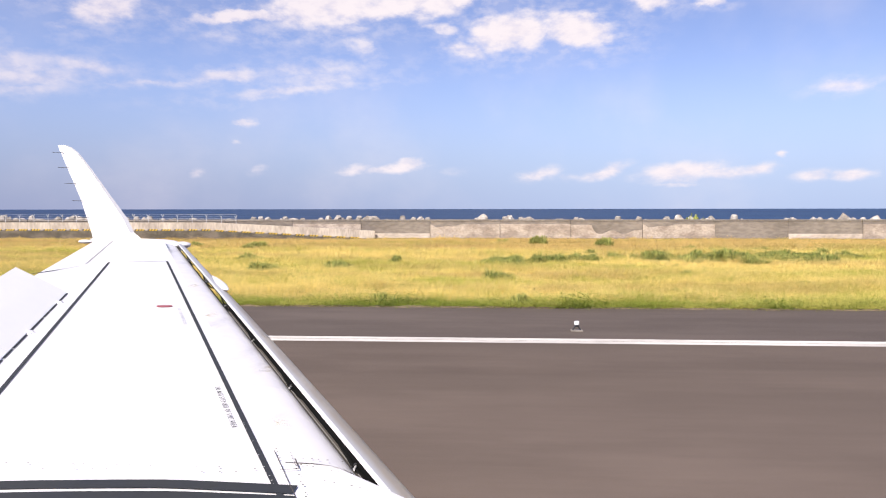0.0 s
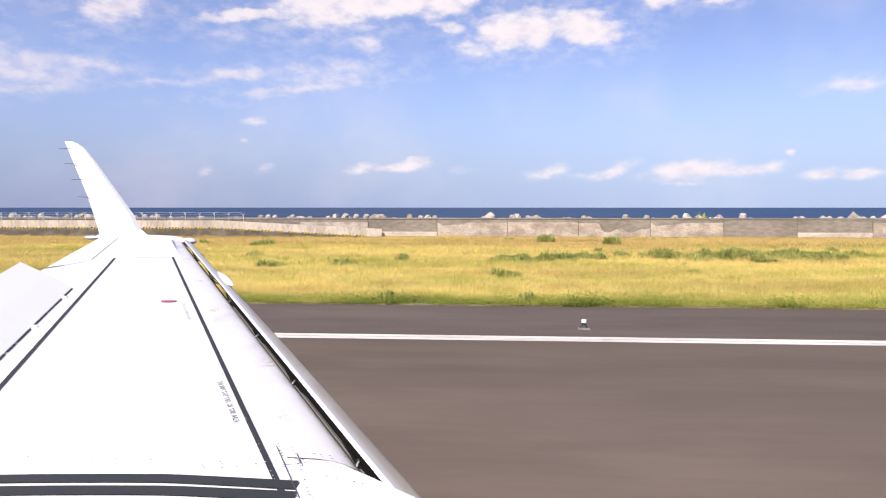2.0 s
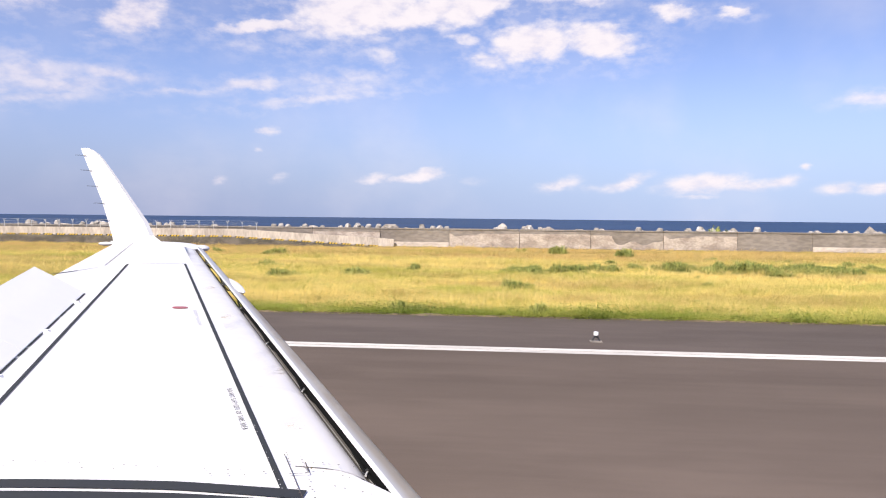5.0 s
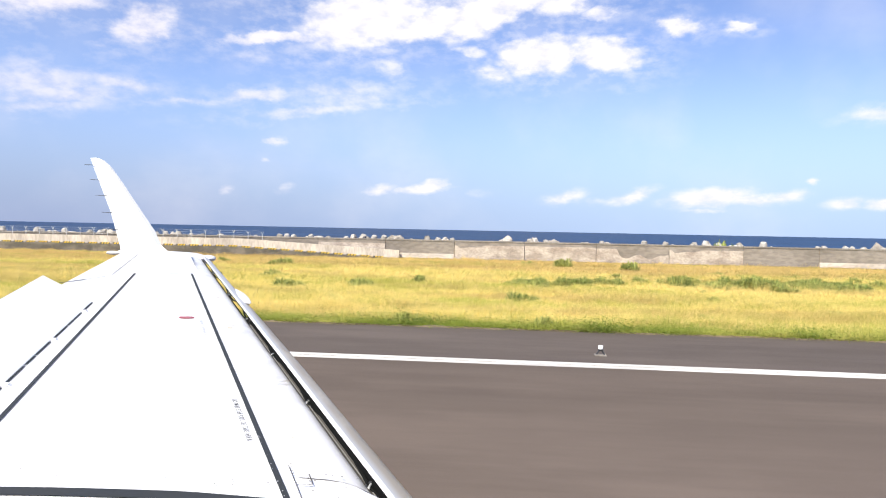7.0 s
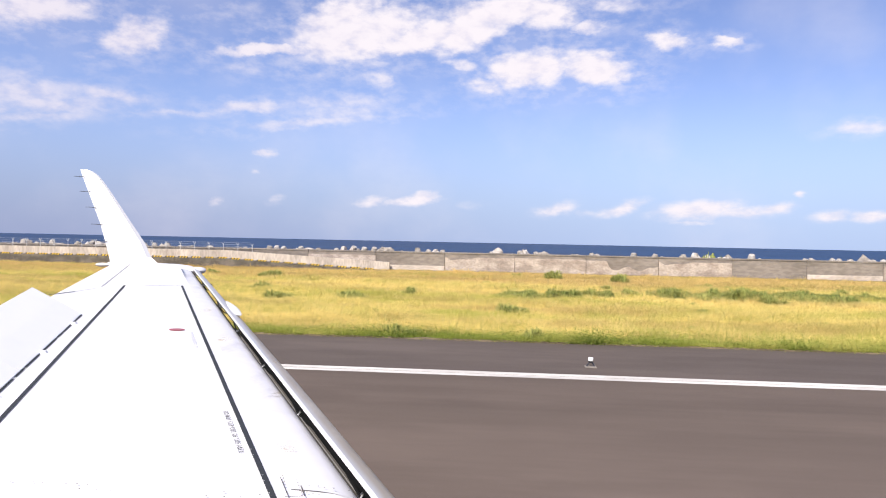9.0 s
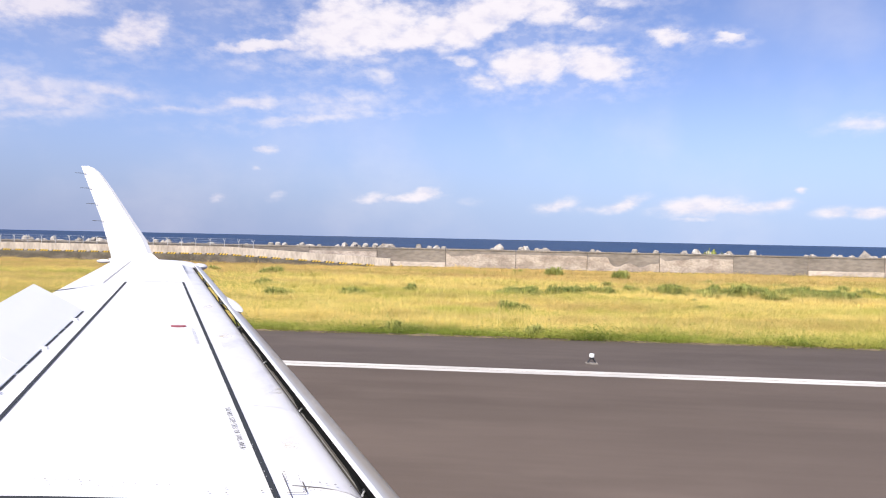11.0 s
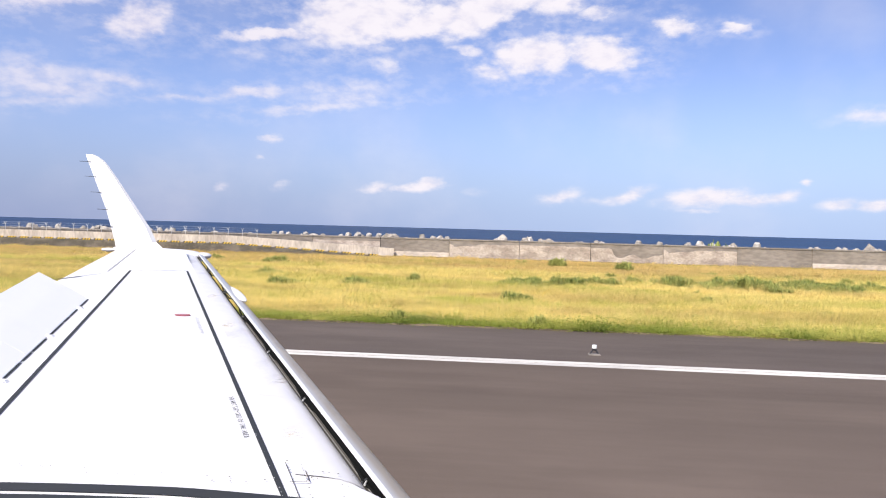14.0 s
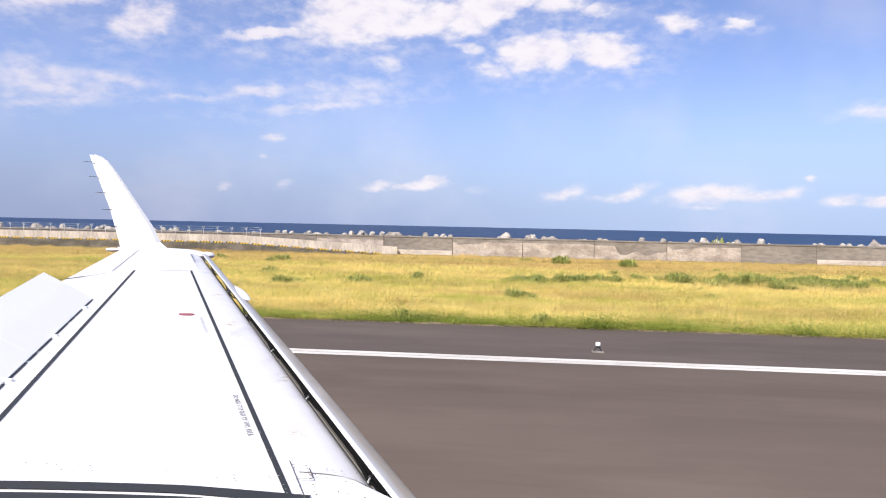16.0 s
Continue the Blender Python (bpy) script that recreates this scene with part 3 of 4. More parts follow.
tetra = tagged(part("tetrapod", tetrapod_mesh("tetrapod", TETRA)), "pale concrete tetrapod piled behind the sea wall", "tetrapod", "tetrapods behind the sea wall")
bank_rock = tagged(part("boulder", rock_mesh("boulder", BOULDER, 3)), "pale weathered boulder lying among the tetrapods", "boulder", "boulders behind the sea wall")
tagged(part("shore_bank", box("shore_bank", (-1500, WALL_Y + 0.9, -3.6), (1500, WALL_Y + 13, 0.95), SAND_ROCK, 0.4)), "rocky bank behind the sea wall", "bank", kind="structure")
r = random.Random(21)
first_t = first_b = True
for i in range(120):
    x = -85 + 165 * (i / 120) + r.uniform(-1.2, 1.2)
    if r.random() < 0.16 and not x < -34:
        continue
    size = r.uniform(0.72, 1.12)
    z = 0.95 + size * 0.58 - (0.2 if r.random() < 0.35 else 0.0)
    m = Matrix.Translation((x, WALL_Y + r.uniform(2.4, 7.5), z)) @ Euler((r.uniform(-0.5, 0.5), r.uniform(-0.5, 0.5), r.uniform(0, 6.28))).to_matrix().to_4x4() @ Matrix.Scale(size, 4)
    if first_t:
        tetra.matrix_basis, first_t = m, False
    else:
        c = copy_thing(tetra, m)
        c.matrix_basis = m
for i in range(85):
    x = r.uniform(-85, 78)
    size = r.uniform(0.5, 1.0)
    m = Matrix.Translation((x, WALL_Y + r.uniform(2.0, 6.0), 0.95 + size * 0.55)) @ Euler((r.uniform(0, 6), r.uniform(0, 6), r.uniform(0, 6))).to_matrix().to_4x4() @ Matrix.Diagonal((size * 1.3, size, size * 0.75, 1))
    if first_b:
        bank_rock.matrix_basis, first_b = m, False
    else:
        c = copy_thing(bank_rock, m)
        c.matrix_basis = m


# ---------------------------------------------------------------- runway edge light
def make_runway_light():
    lamp = holder("runway_edge_light", (2.75, 20.1, 0))
    part("base_plate", box("base_plate", (-0.17, -0.14, -0.01), (0.17, 0.14, 0.03), CAP_CONCRETE, 0.01), lamp, "pale square base plate")
    for dx in (-0.075, 0.075):
        part("leg", tube("leg", (dx * 1.6, 0, 0.02), (dx * 0.5, 0, 0.15), 0.022, 0.022, MECH), lamp)
    part("housing", tube("housing", (0, 0, 0.13), (0, 0, 0.19), 0.055, 0.07, MECH, 14), lamp, "dark metal housing")
    loops = [[(rr * math.cos(k * math.tau / 16), rr * math.sin(k * math.tau / 16), z) for k in range(16)]
             for rr, z in ((0.066, 0.185), (0.074, 0.195), (0.074, 0.275), (0.070, 0.288), (0.05, 0.294))]
    part("lens", loft("lens", loops, LENS), lamp, "white glass lens drum")
    return tagged(lamp, "small white runway edge light on a pale base", "runway light", "runway edge lights")


lamp = make_runway_light()
for k in range(-10, 4):
    if k:
        copy_thing(lamp, Matrix.Translation((2.75 + 60.0 * k, 20.1, 0)))

# paired white stripes that cross the runway, and a paved track through the grass, both passed earlier along the strip
crossing = tagged(holder("crossing_stripes", (-315, 0, 0)), "two worn white stripe bundles painted across the runway", "road marking", kind="structure")
for x0, widths in ((0.0, (0.12, 0.5, 0.5, 0.12)), (5.0, (0.15, 0.35))):
    x = x0
    for w in widths:
        part("stripe", box("stripe", (x, -20.0, 0.001), (x + w, 18.1, 0.005), LINE_PAINT), crossing)
        x += w + 0.12
tagged(part("service_track", box("service_track", (-582.5, VERGE_Y + 1.5, -0.2), (-577.5, WALL_Y - 1.0, -0.05), SHOULDER)), "grey paved track through the dry grass to the sea wall", "track", kind="structure")


# ---------------------------------------------------------------- grass
def blade_field(name, mat, count, ys, height, width, blades, lean, seed, label, density=None, reach=0.74, z0=-0.08, clumps=0, ripple=0.2):
    """Tufts of thin pointed blades scattered over a stretch of ground, as one mesh."""
    g = np.random.default_rng(seed)
    y = ys[0] + (ys[1] - ys[0]) * g.random(count) ** (density or 1.0)
    x = (g.random(count) * 2 - 1) * (y * reach + 4) - 0.07 * y
    if clumps:
        # gather the tufts round a number of centres along the verge
        centres = (g.random(clumps) * 2 - 1) * 26 - 1.8
        x = centres[g.integers(0, clumps, count)] + g.normal(0, 0.38, count)
    swell = np.sin(x * 1.7 + y * 0.9) + np.sin(x * 0.63 - y * 1.3 + 1.0) + np.sin(x * 3.9 + 2.0) * 0.7 + np.sin(x * 0.21 + y * 0.5)
    size = np.exp(g.normal(0, 0.30, count) + ripple * swell) * height
    yy, xx, ss = (np.repeat(a, blades) for a in (y, x, size))
    n = count * blades
    spread = 0.16
    bx = xx + g.normal(0, spread, n)
    by = yy + np.abs(g.normal(0, spread, n)) if ys[0] < VERGE_Y + 0.3 else yy + g.normal(0, spread, n)
    turn = g.random(n) * np.pi
    h = ss * (0.55 + 0.6 * g.random(n))
    w = width * (0.7 + 0.6 * g.random(n))
    lx, ly = g.normal(0, lean, n) * h, g.normal(0, lean, n) * h
    cx, cy = np.cos(turn) * w / 2, np.sin(turn) * w / 2
    v = np.empty((n, 3, 3))
    v[:, 0] = np.stack((bx - cx, by - cy, np.full(n, z0)), 1)
    v[:, 1] = np.stack((bx + cx, by + cy, np.full(n, z0)), 1)
    v[:, 2] = np.stack((bx + lx, by + ly, z0 + h), 1)
    me = bpy.data.meshes.new(name)
    me.vertices.add(n * 3)
    me.vertices.foreach_set("co", v.reshape(-1))
    me.loops.add(n * 3)
    me.loops.foreach_set("vertex_index", np.arange(n * 3, dtype=np.int32))
    me.polygons.add(n)
    me.polygons.foreach_set("loop_start", np.arange(0, n * 3, 3, dtype=np.int32))
    me.update(calc_edges=True)
    me.materials.append(mat)
    return tagged(part(name, me), label, "grass", kind="stuff")


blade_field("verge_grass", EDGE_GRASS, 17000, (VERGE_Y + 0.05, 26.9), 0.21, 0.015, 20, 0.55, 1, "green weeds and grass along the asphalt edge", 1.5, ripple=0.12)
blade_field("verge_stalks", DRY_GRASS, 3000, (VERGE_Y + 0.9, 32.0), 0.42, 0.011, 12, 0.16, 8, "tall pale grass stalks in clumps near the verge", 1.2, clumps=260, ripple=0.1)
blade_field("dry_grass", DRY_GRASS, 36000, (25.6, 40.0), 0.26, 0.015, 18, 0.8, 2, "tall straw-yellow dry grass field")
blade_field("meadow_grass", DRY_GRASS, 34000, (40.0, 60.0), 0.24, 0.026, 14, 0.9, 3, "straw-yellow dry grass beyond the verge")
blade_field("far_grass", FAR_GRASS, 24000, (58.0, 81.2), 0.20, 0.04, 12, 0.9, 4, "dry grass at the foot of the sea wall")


def leafy_verge(name, mat, clumps, seed, label):
    """Low mats of small broad leaves that creep over the edge of the asphalt in uneven clumps, as one mesh."""
    g = np.random.default_rng(seed)
    cx = (g.random(clumps) * 2 - 1) * 27 - 1.8
    cx += 0.8 * np.sin(cx * 0.9)
    cy = VERGE_Y + 0.02 + np.abs(g.normal(0, 0.6, clumps))
    size = np.exp(g.normal(-0.1, 0.55, clumps)) * 0.40
    leaves = 70
    n = clumps * leaves
    rx, ry, rs = (np.repeat(v, leaves) for v in (cx, cy, size))
    d, a = np.sqrt(g.random(n)), g.random(n) * math.tau
    x, y = rx + np.cos(a) * d * rs * 1.5, ry + np.sin(a) * d * rs * 0.8
    z = -0.05 + 0.72 * rs * np.sqrt(1.02 - d * d) * (0.35 + 0.65 * g.random(n))
    turn, tip, half = g.random(n) * math.tau, g.normal(0, 0.5, n), 0.018 + 0.018 * g.random(n)
    ux, uy, uz = np.cos(turn) * half, np.sin(turn) * half, tip * half
    vx, vy, vz = -np.sin(turn) * half * 0.6, np.cos(turn) * half * 0.6, g.normal(0, 0.5, n) * half * 0.6
    v = np.empty((n, 4, 3))
    for k, (p, q) in enumerate(((-1, 0), (0, 1), (1, 0), (0, -1))):
        v[:, k] = np.stack((x + p * ux + q * vx, y + p * uy + q * vy, z + p * uz + q * vz), 1)
    me = bpy.data.meshes.new(name)
    me.vertices.add(n * 4)
    me.vertices.foreach_set("co", v.reshape(-1))
    me.loops.add(n * 4)
    me.loops.foreach_set("vertex_index", np.arange(n * 4, dtype=np.int32))
    me.polygons.add(n)
    me.polygons.foreach_set("loop_start", np.arange(0, n * 4, 4, dtype=np.int32))
    me.update(calc_edges=True)
    me.materials.append(mat)
    return tagged(part(name, me), label, "weeds", kind="stuff")


leafy_verge("verge_weeds", WEED, 860, 6, "low green leafy weeds at the asphalt edge")


def make_verge_soil():
    """A thin lip of soil and litter with an uneven front that laps on to the asphalt."""
    n = 400
    xs = np.linspace(-40, 40, n)
    front = VERGE_Y - 0.10 + 0.06 * np.sin(xs * 2.3) + 0.05 * np.sin(xs * 7.1 + 1) + 0.05 * rng.random(n)
    top = 0.02 + 0.03 * rng.random(n)
    verts = [(x, y, -0.02) for x, y in zip(xs, front)] + [(x, y + 0.12, z) for x, y, z in zip(xs, front, top)] + [(x, VERGE_Y + 0.8, 0.0) for x in xs]
    faces = [(k * n + i, k * n + i + 1, (k + 1) * n + i + 1, (k + 1) * n + i) for k in range(2) for i in range(n - 1)]
    tagged(part("verge_soil", mesh_of("verge_soil", verts, faces, EDGE_SOIL)), "brown soil lip along the asphalt edge", "soil", kind="structure")


make_verge_soil()


def shrub_mesh(name, seed, count, radius, height):
    """A tussocky bush: arching pointed blades that fan out of several uneven mounds, with small leaves between them."""
    r = random.Random(seed)
    mounds = [(r.gauss(0, radius * 0.5), r.gauss(0, radius * 0.3), radius * r.uniform(0.3, 0.55), height * r.uniform(0.45, 1.0)) for _ in range(6)]
    verts, faces = [], []
    for k in range(count):
        cx, cy, mr, mh = r.choice(mounds)
        a, d = r.uniform(0, math.tau), math.sqrt(r.random())
        x, y = cx + math.cos(a) * d * mr, cy + math.sin(a) * d * mr
        z = mh * math.sqrt(max(0.03, 1 - d * d)) * r.uniform(0.3, 1.0)
        i = len(verts)
        if k % 4 == 0:
            u = Vector((r.gauss(0, 1), r.gauss(0, 1), r.gauss(0, 0.6))).normalized() * r.uniform(0.04, 0.08)
            v = u.cross(Vector((r.gauss(0, 1), r.gauss(0, 1), r.gauss(0, 1)))).normalized() * r.uniform(0.02, 0.04)
            p = Vector((x, y, z))
            verts += [p - u, p + v, p + u, p - v]
            faces.append((i, i + 1, i + 2, i + 3))
        else:
            # foot, bend and drooping tip of one blade
            w = r.uniform(0.012, 0.026)
            sx, sy = -math.sin(a) * w, math.cos(a) * w
            reach, rise = r.uniform(0.10, 0.30), r.uniform(0.10, 0.26) * mh / height
            bx, by, bz = x + math.cos(a) * reach * 0.5, y + math.sin(a) * reach * 0.5, z + rise
            verts += [(x - sx, y - sy, z * 0.4), (x + sx, y + sy, z * 0.4), (bx + sx * 0.8, by + sy * 0.8, bz), (bx - sx * 0.8, by - sy * 0.8, bz),
                      (x + math.cos(a) * reach * 1.25, y + math.sin(a) * reach * 1.25, bz - rise * r.uniform(0.1, 0.9))]
            faces += [(i, i + 1, i + 2, i + 3), (i + 3, i + 2, i + 4)]
    return mesh_of(name, verts, faces, SHRUB_LEAF)


def make_shrub(seed, count, radius, height):
    s = holder("shrub")
    part("leaves", shrub_mesh("leaves", seed, count, radius, height), s)
    for k in range(4):
        a = k * 1.6 + seed
        part("stem", tube("stem", (0.05 * k, 0, -0.05), (math.cos(a) * radius * 0.35, math.sin(a) * radius * 0.3, height * 0.6), 0.02, 0.008, SAND_ROCK, 5), s)
    return tagged(s, "dark green tussocky shrub growing in the dry grass", "shrub", "shrubs in the dry grass")


SHRUBS = [(-12.9, 39.1, 1.0), (-9.1, 41.5, 1.1), (-5.9, 45.1, 0.8), (0.7, 34.6, 0.95), (2.0, 44.3, 1.1), (3.4, 44.8, 1.0),
          (9.4, 49.4, 0.9), (14.2, 46.4, 1.2), (15.6, 46.9, 1.3), (17.4, 45.5, 1.2), (-3.6, 26.2, 0.8), (5.4, 70.0, 1.3),
          (20.5, 47.4, 0.9), (-16.5, 47.5, 1.0), (11.5, 66.0, 1.3), (-21.0, 62.0, 1.2), (27.0, 52.0, 1.0), (16.5, 47.4, 1.3), (22.3, 47.0, 1.0), (0.6, 44.9, 0.9), (1.5, 25.6, 0.7)]
_r = random.Random(9)
# low scattered tussocks farther out in the field
SHRUBS += [(_r.uniform(-38, 42), _r.uniform(50, 77), _r.uniform(0.35, 0.8)) for _ in range(22)] + [(_r.uniform(-12, 22), _r.uniform(28, 44), _r.uniform(0.3, 0.55)) for _ in range(9)]
# reedy patches that run along the field in low belts
SHRUBS += [(_r.uniform(9.5, 24.0), _r.gauss(48.8, 1.2), _r.uniform(0.75, 1.15)) for _ in range(26)] + [(_r.uniform(0.5, 8.5), _r.gauss(47.0, 0.8), _r.uniform(0.7, 1.0)) for _ in range(11)]
shrub_kinds = [make_shrub(1, 1100, 0.8, 0.62), make_shrub(2, 1100, 1.1, 0.45), make_shrub(3, 1100, 0.7, 0.75)]
for i, (x, y, s) in enumerate(SHRUBS):
    m = Matrix.Translation((x, y, -0.08)) @ Matrix.Rotation(i * 1.9, 4, "Z") @ Matrix.Diagonal((s * 1.05, s * 1.05, s * 0.95, 1))
    if i < 3:
        shrub_kinds[i].matrix_basis = m
    else:
        c = copy_thing(shrub_kinds[i % 3], m)
        c.matrix_basis = m


for i, (x, y, s) in enumerate(((-13.5, 84.6, 2.0), (25.0, 85.2, 2.7))):
    m = Matrix.Translation((x, y, 0.93)) @ Matrix.Rotation(i * 2.1, 4, "Z") @ Matrix.Diagonal((s, s, s * 1.15, 1))
    c = copy_thing(shrub_kinds[i], m)
    c.matrix_basis = m
    tagged(c, "green bush among the tetrapods behind the sea wall", "bush", "bushes behind the sea wall")


# ---------------------------------------------------------------- the airliner: port wing, hull, gear
def wing_z(y):
    return 3.09 - 0.087 * (11.6 - y)


def skin_z(x, y):
    """Height of the wing's back, which swells slightly along the chord near the root."""
    f = min(1.0, max(0.0, (lead_x(y) - x) / (lead_x(y) - hinge_x(y))))
    fade = min(1.0, max(0.0, (8.0 - y) / 4.0))
    return wing_z(y) + 0.012 * fade * (4 * f * (1 - f)) ** 1.5


def lead_x(y):
    return -0.575 - 0.574 * (y - 3.13)


def hinge_x(y):
    return -4.56 + 0.41 * (7.14 - y)


def trail_x(y):
    return -5.27 - 0.34 * (y - 7.14) if y >= 7.15 else hinge_x(y) - 0.03


def wing_loop(y, lead, trail, thick):
    """A section of the wing box: a rounded nose, a nearly flat back, a bellied underside."""
    c, z = lead - trail, wing_z(y)
    up = [(0.0, -0.11), (0.012, -0.066), (0.035, -0.042), (0.075, -0.024), (0.14, -0.010)]
    pts = [(lead - d, y, skin_z(lead - d, y) + h) for d, h in up]
    for k in range(1, 9):
        x = lead - 0.14 - (c - 0.14) * k / 8
        pts.append((x, y, skin_z(x, y) - (0.003 if k == 1 else 0.0)))
    pts += [(trail, y, z - 0.03), (lead - c * 0.75, y, z - thick * 0.55), (lead - c * 0.45, y, z - thick), (lead - c * 0.15, y, z - thick * 0.85), (lead - 0.03, y, z - 0.17)]
    return pts


plane = tagged(holder("airliner", (0, 0, 0)), "white regional airliner with its port wing over the runway", "airliner")
stations = (3.13, 4.0, 5.0, 6.0, 7.1, 7.16, 8.0, 9.0, 10.0, 11.12)
wing = part("wing", loft("wing", [wing_loop(y, lead_x(y), trail_x(y), 0.42 - 0.025 * y) for y in stations], WING_WHITE), plane, "white wing with dark grey walkway lines")
# the root swells forward of the leading edge into a strake beside the hull
part("wing_root", loft("wing_root", [wing_loop(y, lead_x(y) + ahead, trail_x(y), 0.45) for y, ahead in ((0.3, 0.60), (1.5, 0.52), (2.2, 0.42), (2.6, 0.29), (2.85, 0.165), (2.95, 0.105), (3.05, 0.045), (3.128, 0.0))], WING_WHITE), wing)
tip_loops = []
for y, lx, tx, th in ((11.125, -5.14, trail_x(11.125), 0.14), (11.3, -5.13, -6.72, 0.12), (11.5, -5.25, -6.86, 0.10), (11.62, -5.45, -6.95, 0.08), (11.68, -5.8, -6.9, 0.05)):
    tip_loops.append(wing_loop(y, lx, tx, th))
part("wing_tip", loft("wing_tip", tip_loops, WING_WHITE), wing)


def strip(name, points, width, mat, lift=0.003, parent=None, label=""):
    """A painted strip along a line of plan points, lying on the wing's back."""
    left, right = [], []
    for i, p in enumerate(points):
        a, b = points[max(0, i - 1)], points[min(len(points) - 1, i + 1)]
        d = Vector((b[0] - a[0], b[1] - a[1])).normalized()
        n = Vector((-d.y, d.x)) * width / 2
        left.append((p[0] + n.x, p[1] + n.y, skin_z(p[0] + n.x, p[1] + n.y) + lift + 0.003))
        right.append((p[0] - n.x, p[1] - n.y, skin_z(p[0] - n.x, p[1] - n.y) + lift + 0.003))
    k = len(points)
    faces = [(i, k + i, k + i + 1, i + 1) for i in range(k - 1)]
    bm = mended(left + right, faces)
    for f in bm.faces:
        if f.normal.z < 0:
            f.normal_flip()
    return part(name, to_mesh(name, bm, mat), parent or wing, label)


def along(a, b, n=20):
    return [(a[0] + (b[0] - a[0]) * i / n, a[1] + (b[1] - a[1]) * i / n) for i in range(n + 1)]


strip("walkway_line", along((-5.20, 9.12), (-1.95, 1.3)), 0.031, MARK_GREY, label="dark grey painted line")
strip("walkway_line", along((-4.42, 9.22), (-0.897, 2.86)), 0.029, MARK_GREY, label="dark grey painted line")
strip("walkway_line", along((-5.16, 9.16), (-4.44, 9.24), 3), 0.02, SEAM_GREY, label="thin grey painted line")
strip("walkway_band", along((-2.75, 2.875), (-2.23, 2.912), 6) + along((-2.1, 2.92), (-1.5, 2.952), 8) + along((-1.4, 2.953), (-0.857, 2.94), 6), 0.077, MARK_GREY, 0.004, label="dark grey painted band")
strip("walkway_band", along((-2.75, 2.765), (-2.15, 2.806), 6) + along((-2.0, 2.816), (-1.45, 2.845), 8) + along((-1.35, 2.847), (-0.838, 2.842), 6), 0.080, MARK_GREY, 0.004, label="dark grey painted band")
strip("panel_seam", along((-6.42, 11.45), (-5.45, 8.98)), 0.022, SEAM_GREY)
strip("panel_seam", along((-1.075, 3.33), (-0.80, 2.8), 6), 0.0035, SEAM_DARK, 0.006)
strip("panel_seam", along((-0.945, 3.25), (-0.893, 3.14), 3), 0.005, SEAM_DARK, 0.006)
strip("panel_seam", along((-0.985, 3.12), (-0.893, 3.14), 3), 0.004, SEAM_DARK, 0.006)


def edge_panel(y0, y1):
    """A thin scuffed skin panel that wraps over the wing's nose, in shade-greyed white."""
    rows = 5
    verts, faces = [], []
    for i in range(rows):
        y = y0 + (y1 - y0) * i / (rows - 1)
        lead, start = lead_x(y), -0.88 - 0.553 * (y - 3.02)
        line = [(start, 0.0), (lead - 0.22, -0.002), (lead - 0.14, -0.010), (lead - 0.075, -0.024), (lead - 0.035, -0.042), (lead - 0.005, -0.060), (lead + 0.035, -0.115)]
        verts += [(x + (0.002 if k > 3 else 0), y, skin_z(x, y) + h + 0.003) for k, (x, h) in enumerate(line)]
    for i in range(rows - 1):
        for k in range(6):
            faces.append((i * 7 + k, i * 7 + k + 1, (i + 1) * 7 + k + 1, (i + 1) * 7 + k))
    me = mesh_of("edge_panel", verts, faces, EDGE_WHITE, True)
    part("edge_panel", me, wing, "scuffed white leading-edge skin panel, greyed for the nose's shading")


cuts = (3.215, 4.32, 5.6, 6.35, 7.3, 8.3, 9.4, 11.0)
for y0, y1 in zip(cuts, cuts[1:]):
    edge_panel(y0 + (0.003 if y0 < 3.5 else 0.0012), y1 - 0.0012)
strip("aileron_gap", along((-5.70, 8.22), (-5.55, 8.52), 3), 0.035, MARK_GREY)
strip("aileron_gap", along((-5.55, 8.52), (-5.43, 8.80), 3), 0.014, MARK_GREY)

def round_mark(x, y, wide, deep):
    """A flat red oval that follows the wing's back, with a paler bar across it."""
    n = 28
    rim = [(x + wide * math.cos(k * math.tau / n), y + deep * math.sin(k * math.tau / n)) for k in range(n)]
    verts = [(px, py, skin_z(px, py) + 0.010) for px, py in rim] + [(px, py, skin_z(px, py) + 0.004) for px, py in rim]
    faces = [tuple(range(n))] + [(k, n + k, n + (k + 1) % n, (k + 1) % n) for k in range(n)]
    mark = part("walkway_mark", to_mesh("walkway_mark", mended(verts, faces), RED), wing, "red round marking")
    bar = [(x + dx, y + dy, skin_z(x + dx, y + dy) + dz) for dz in (0.009, 0.012) for dx, dy in ((-wide * 0.62, -deep * 0.22), (wide * 0.62, -deep * 0.22), (wide * 0.62, deep * 0.22), (-wide * 0.62, deep * 0.22))]
    part("mark_bar", to_mesh("mark_bar", mended(bar, [(3, 2, 1, 0), (4, 5, 6, 7), (0, 1, 5, 4), (1, 2, 6, 5), (2, 3, 7, 6), (3, 0, 4, 7)]), FADED_RED), mark, "greyed pink bar")


round_mark(-3.165, 6.505, 0.079, 0.039)


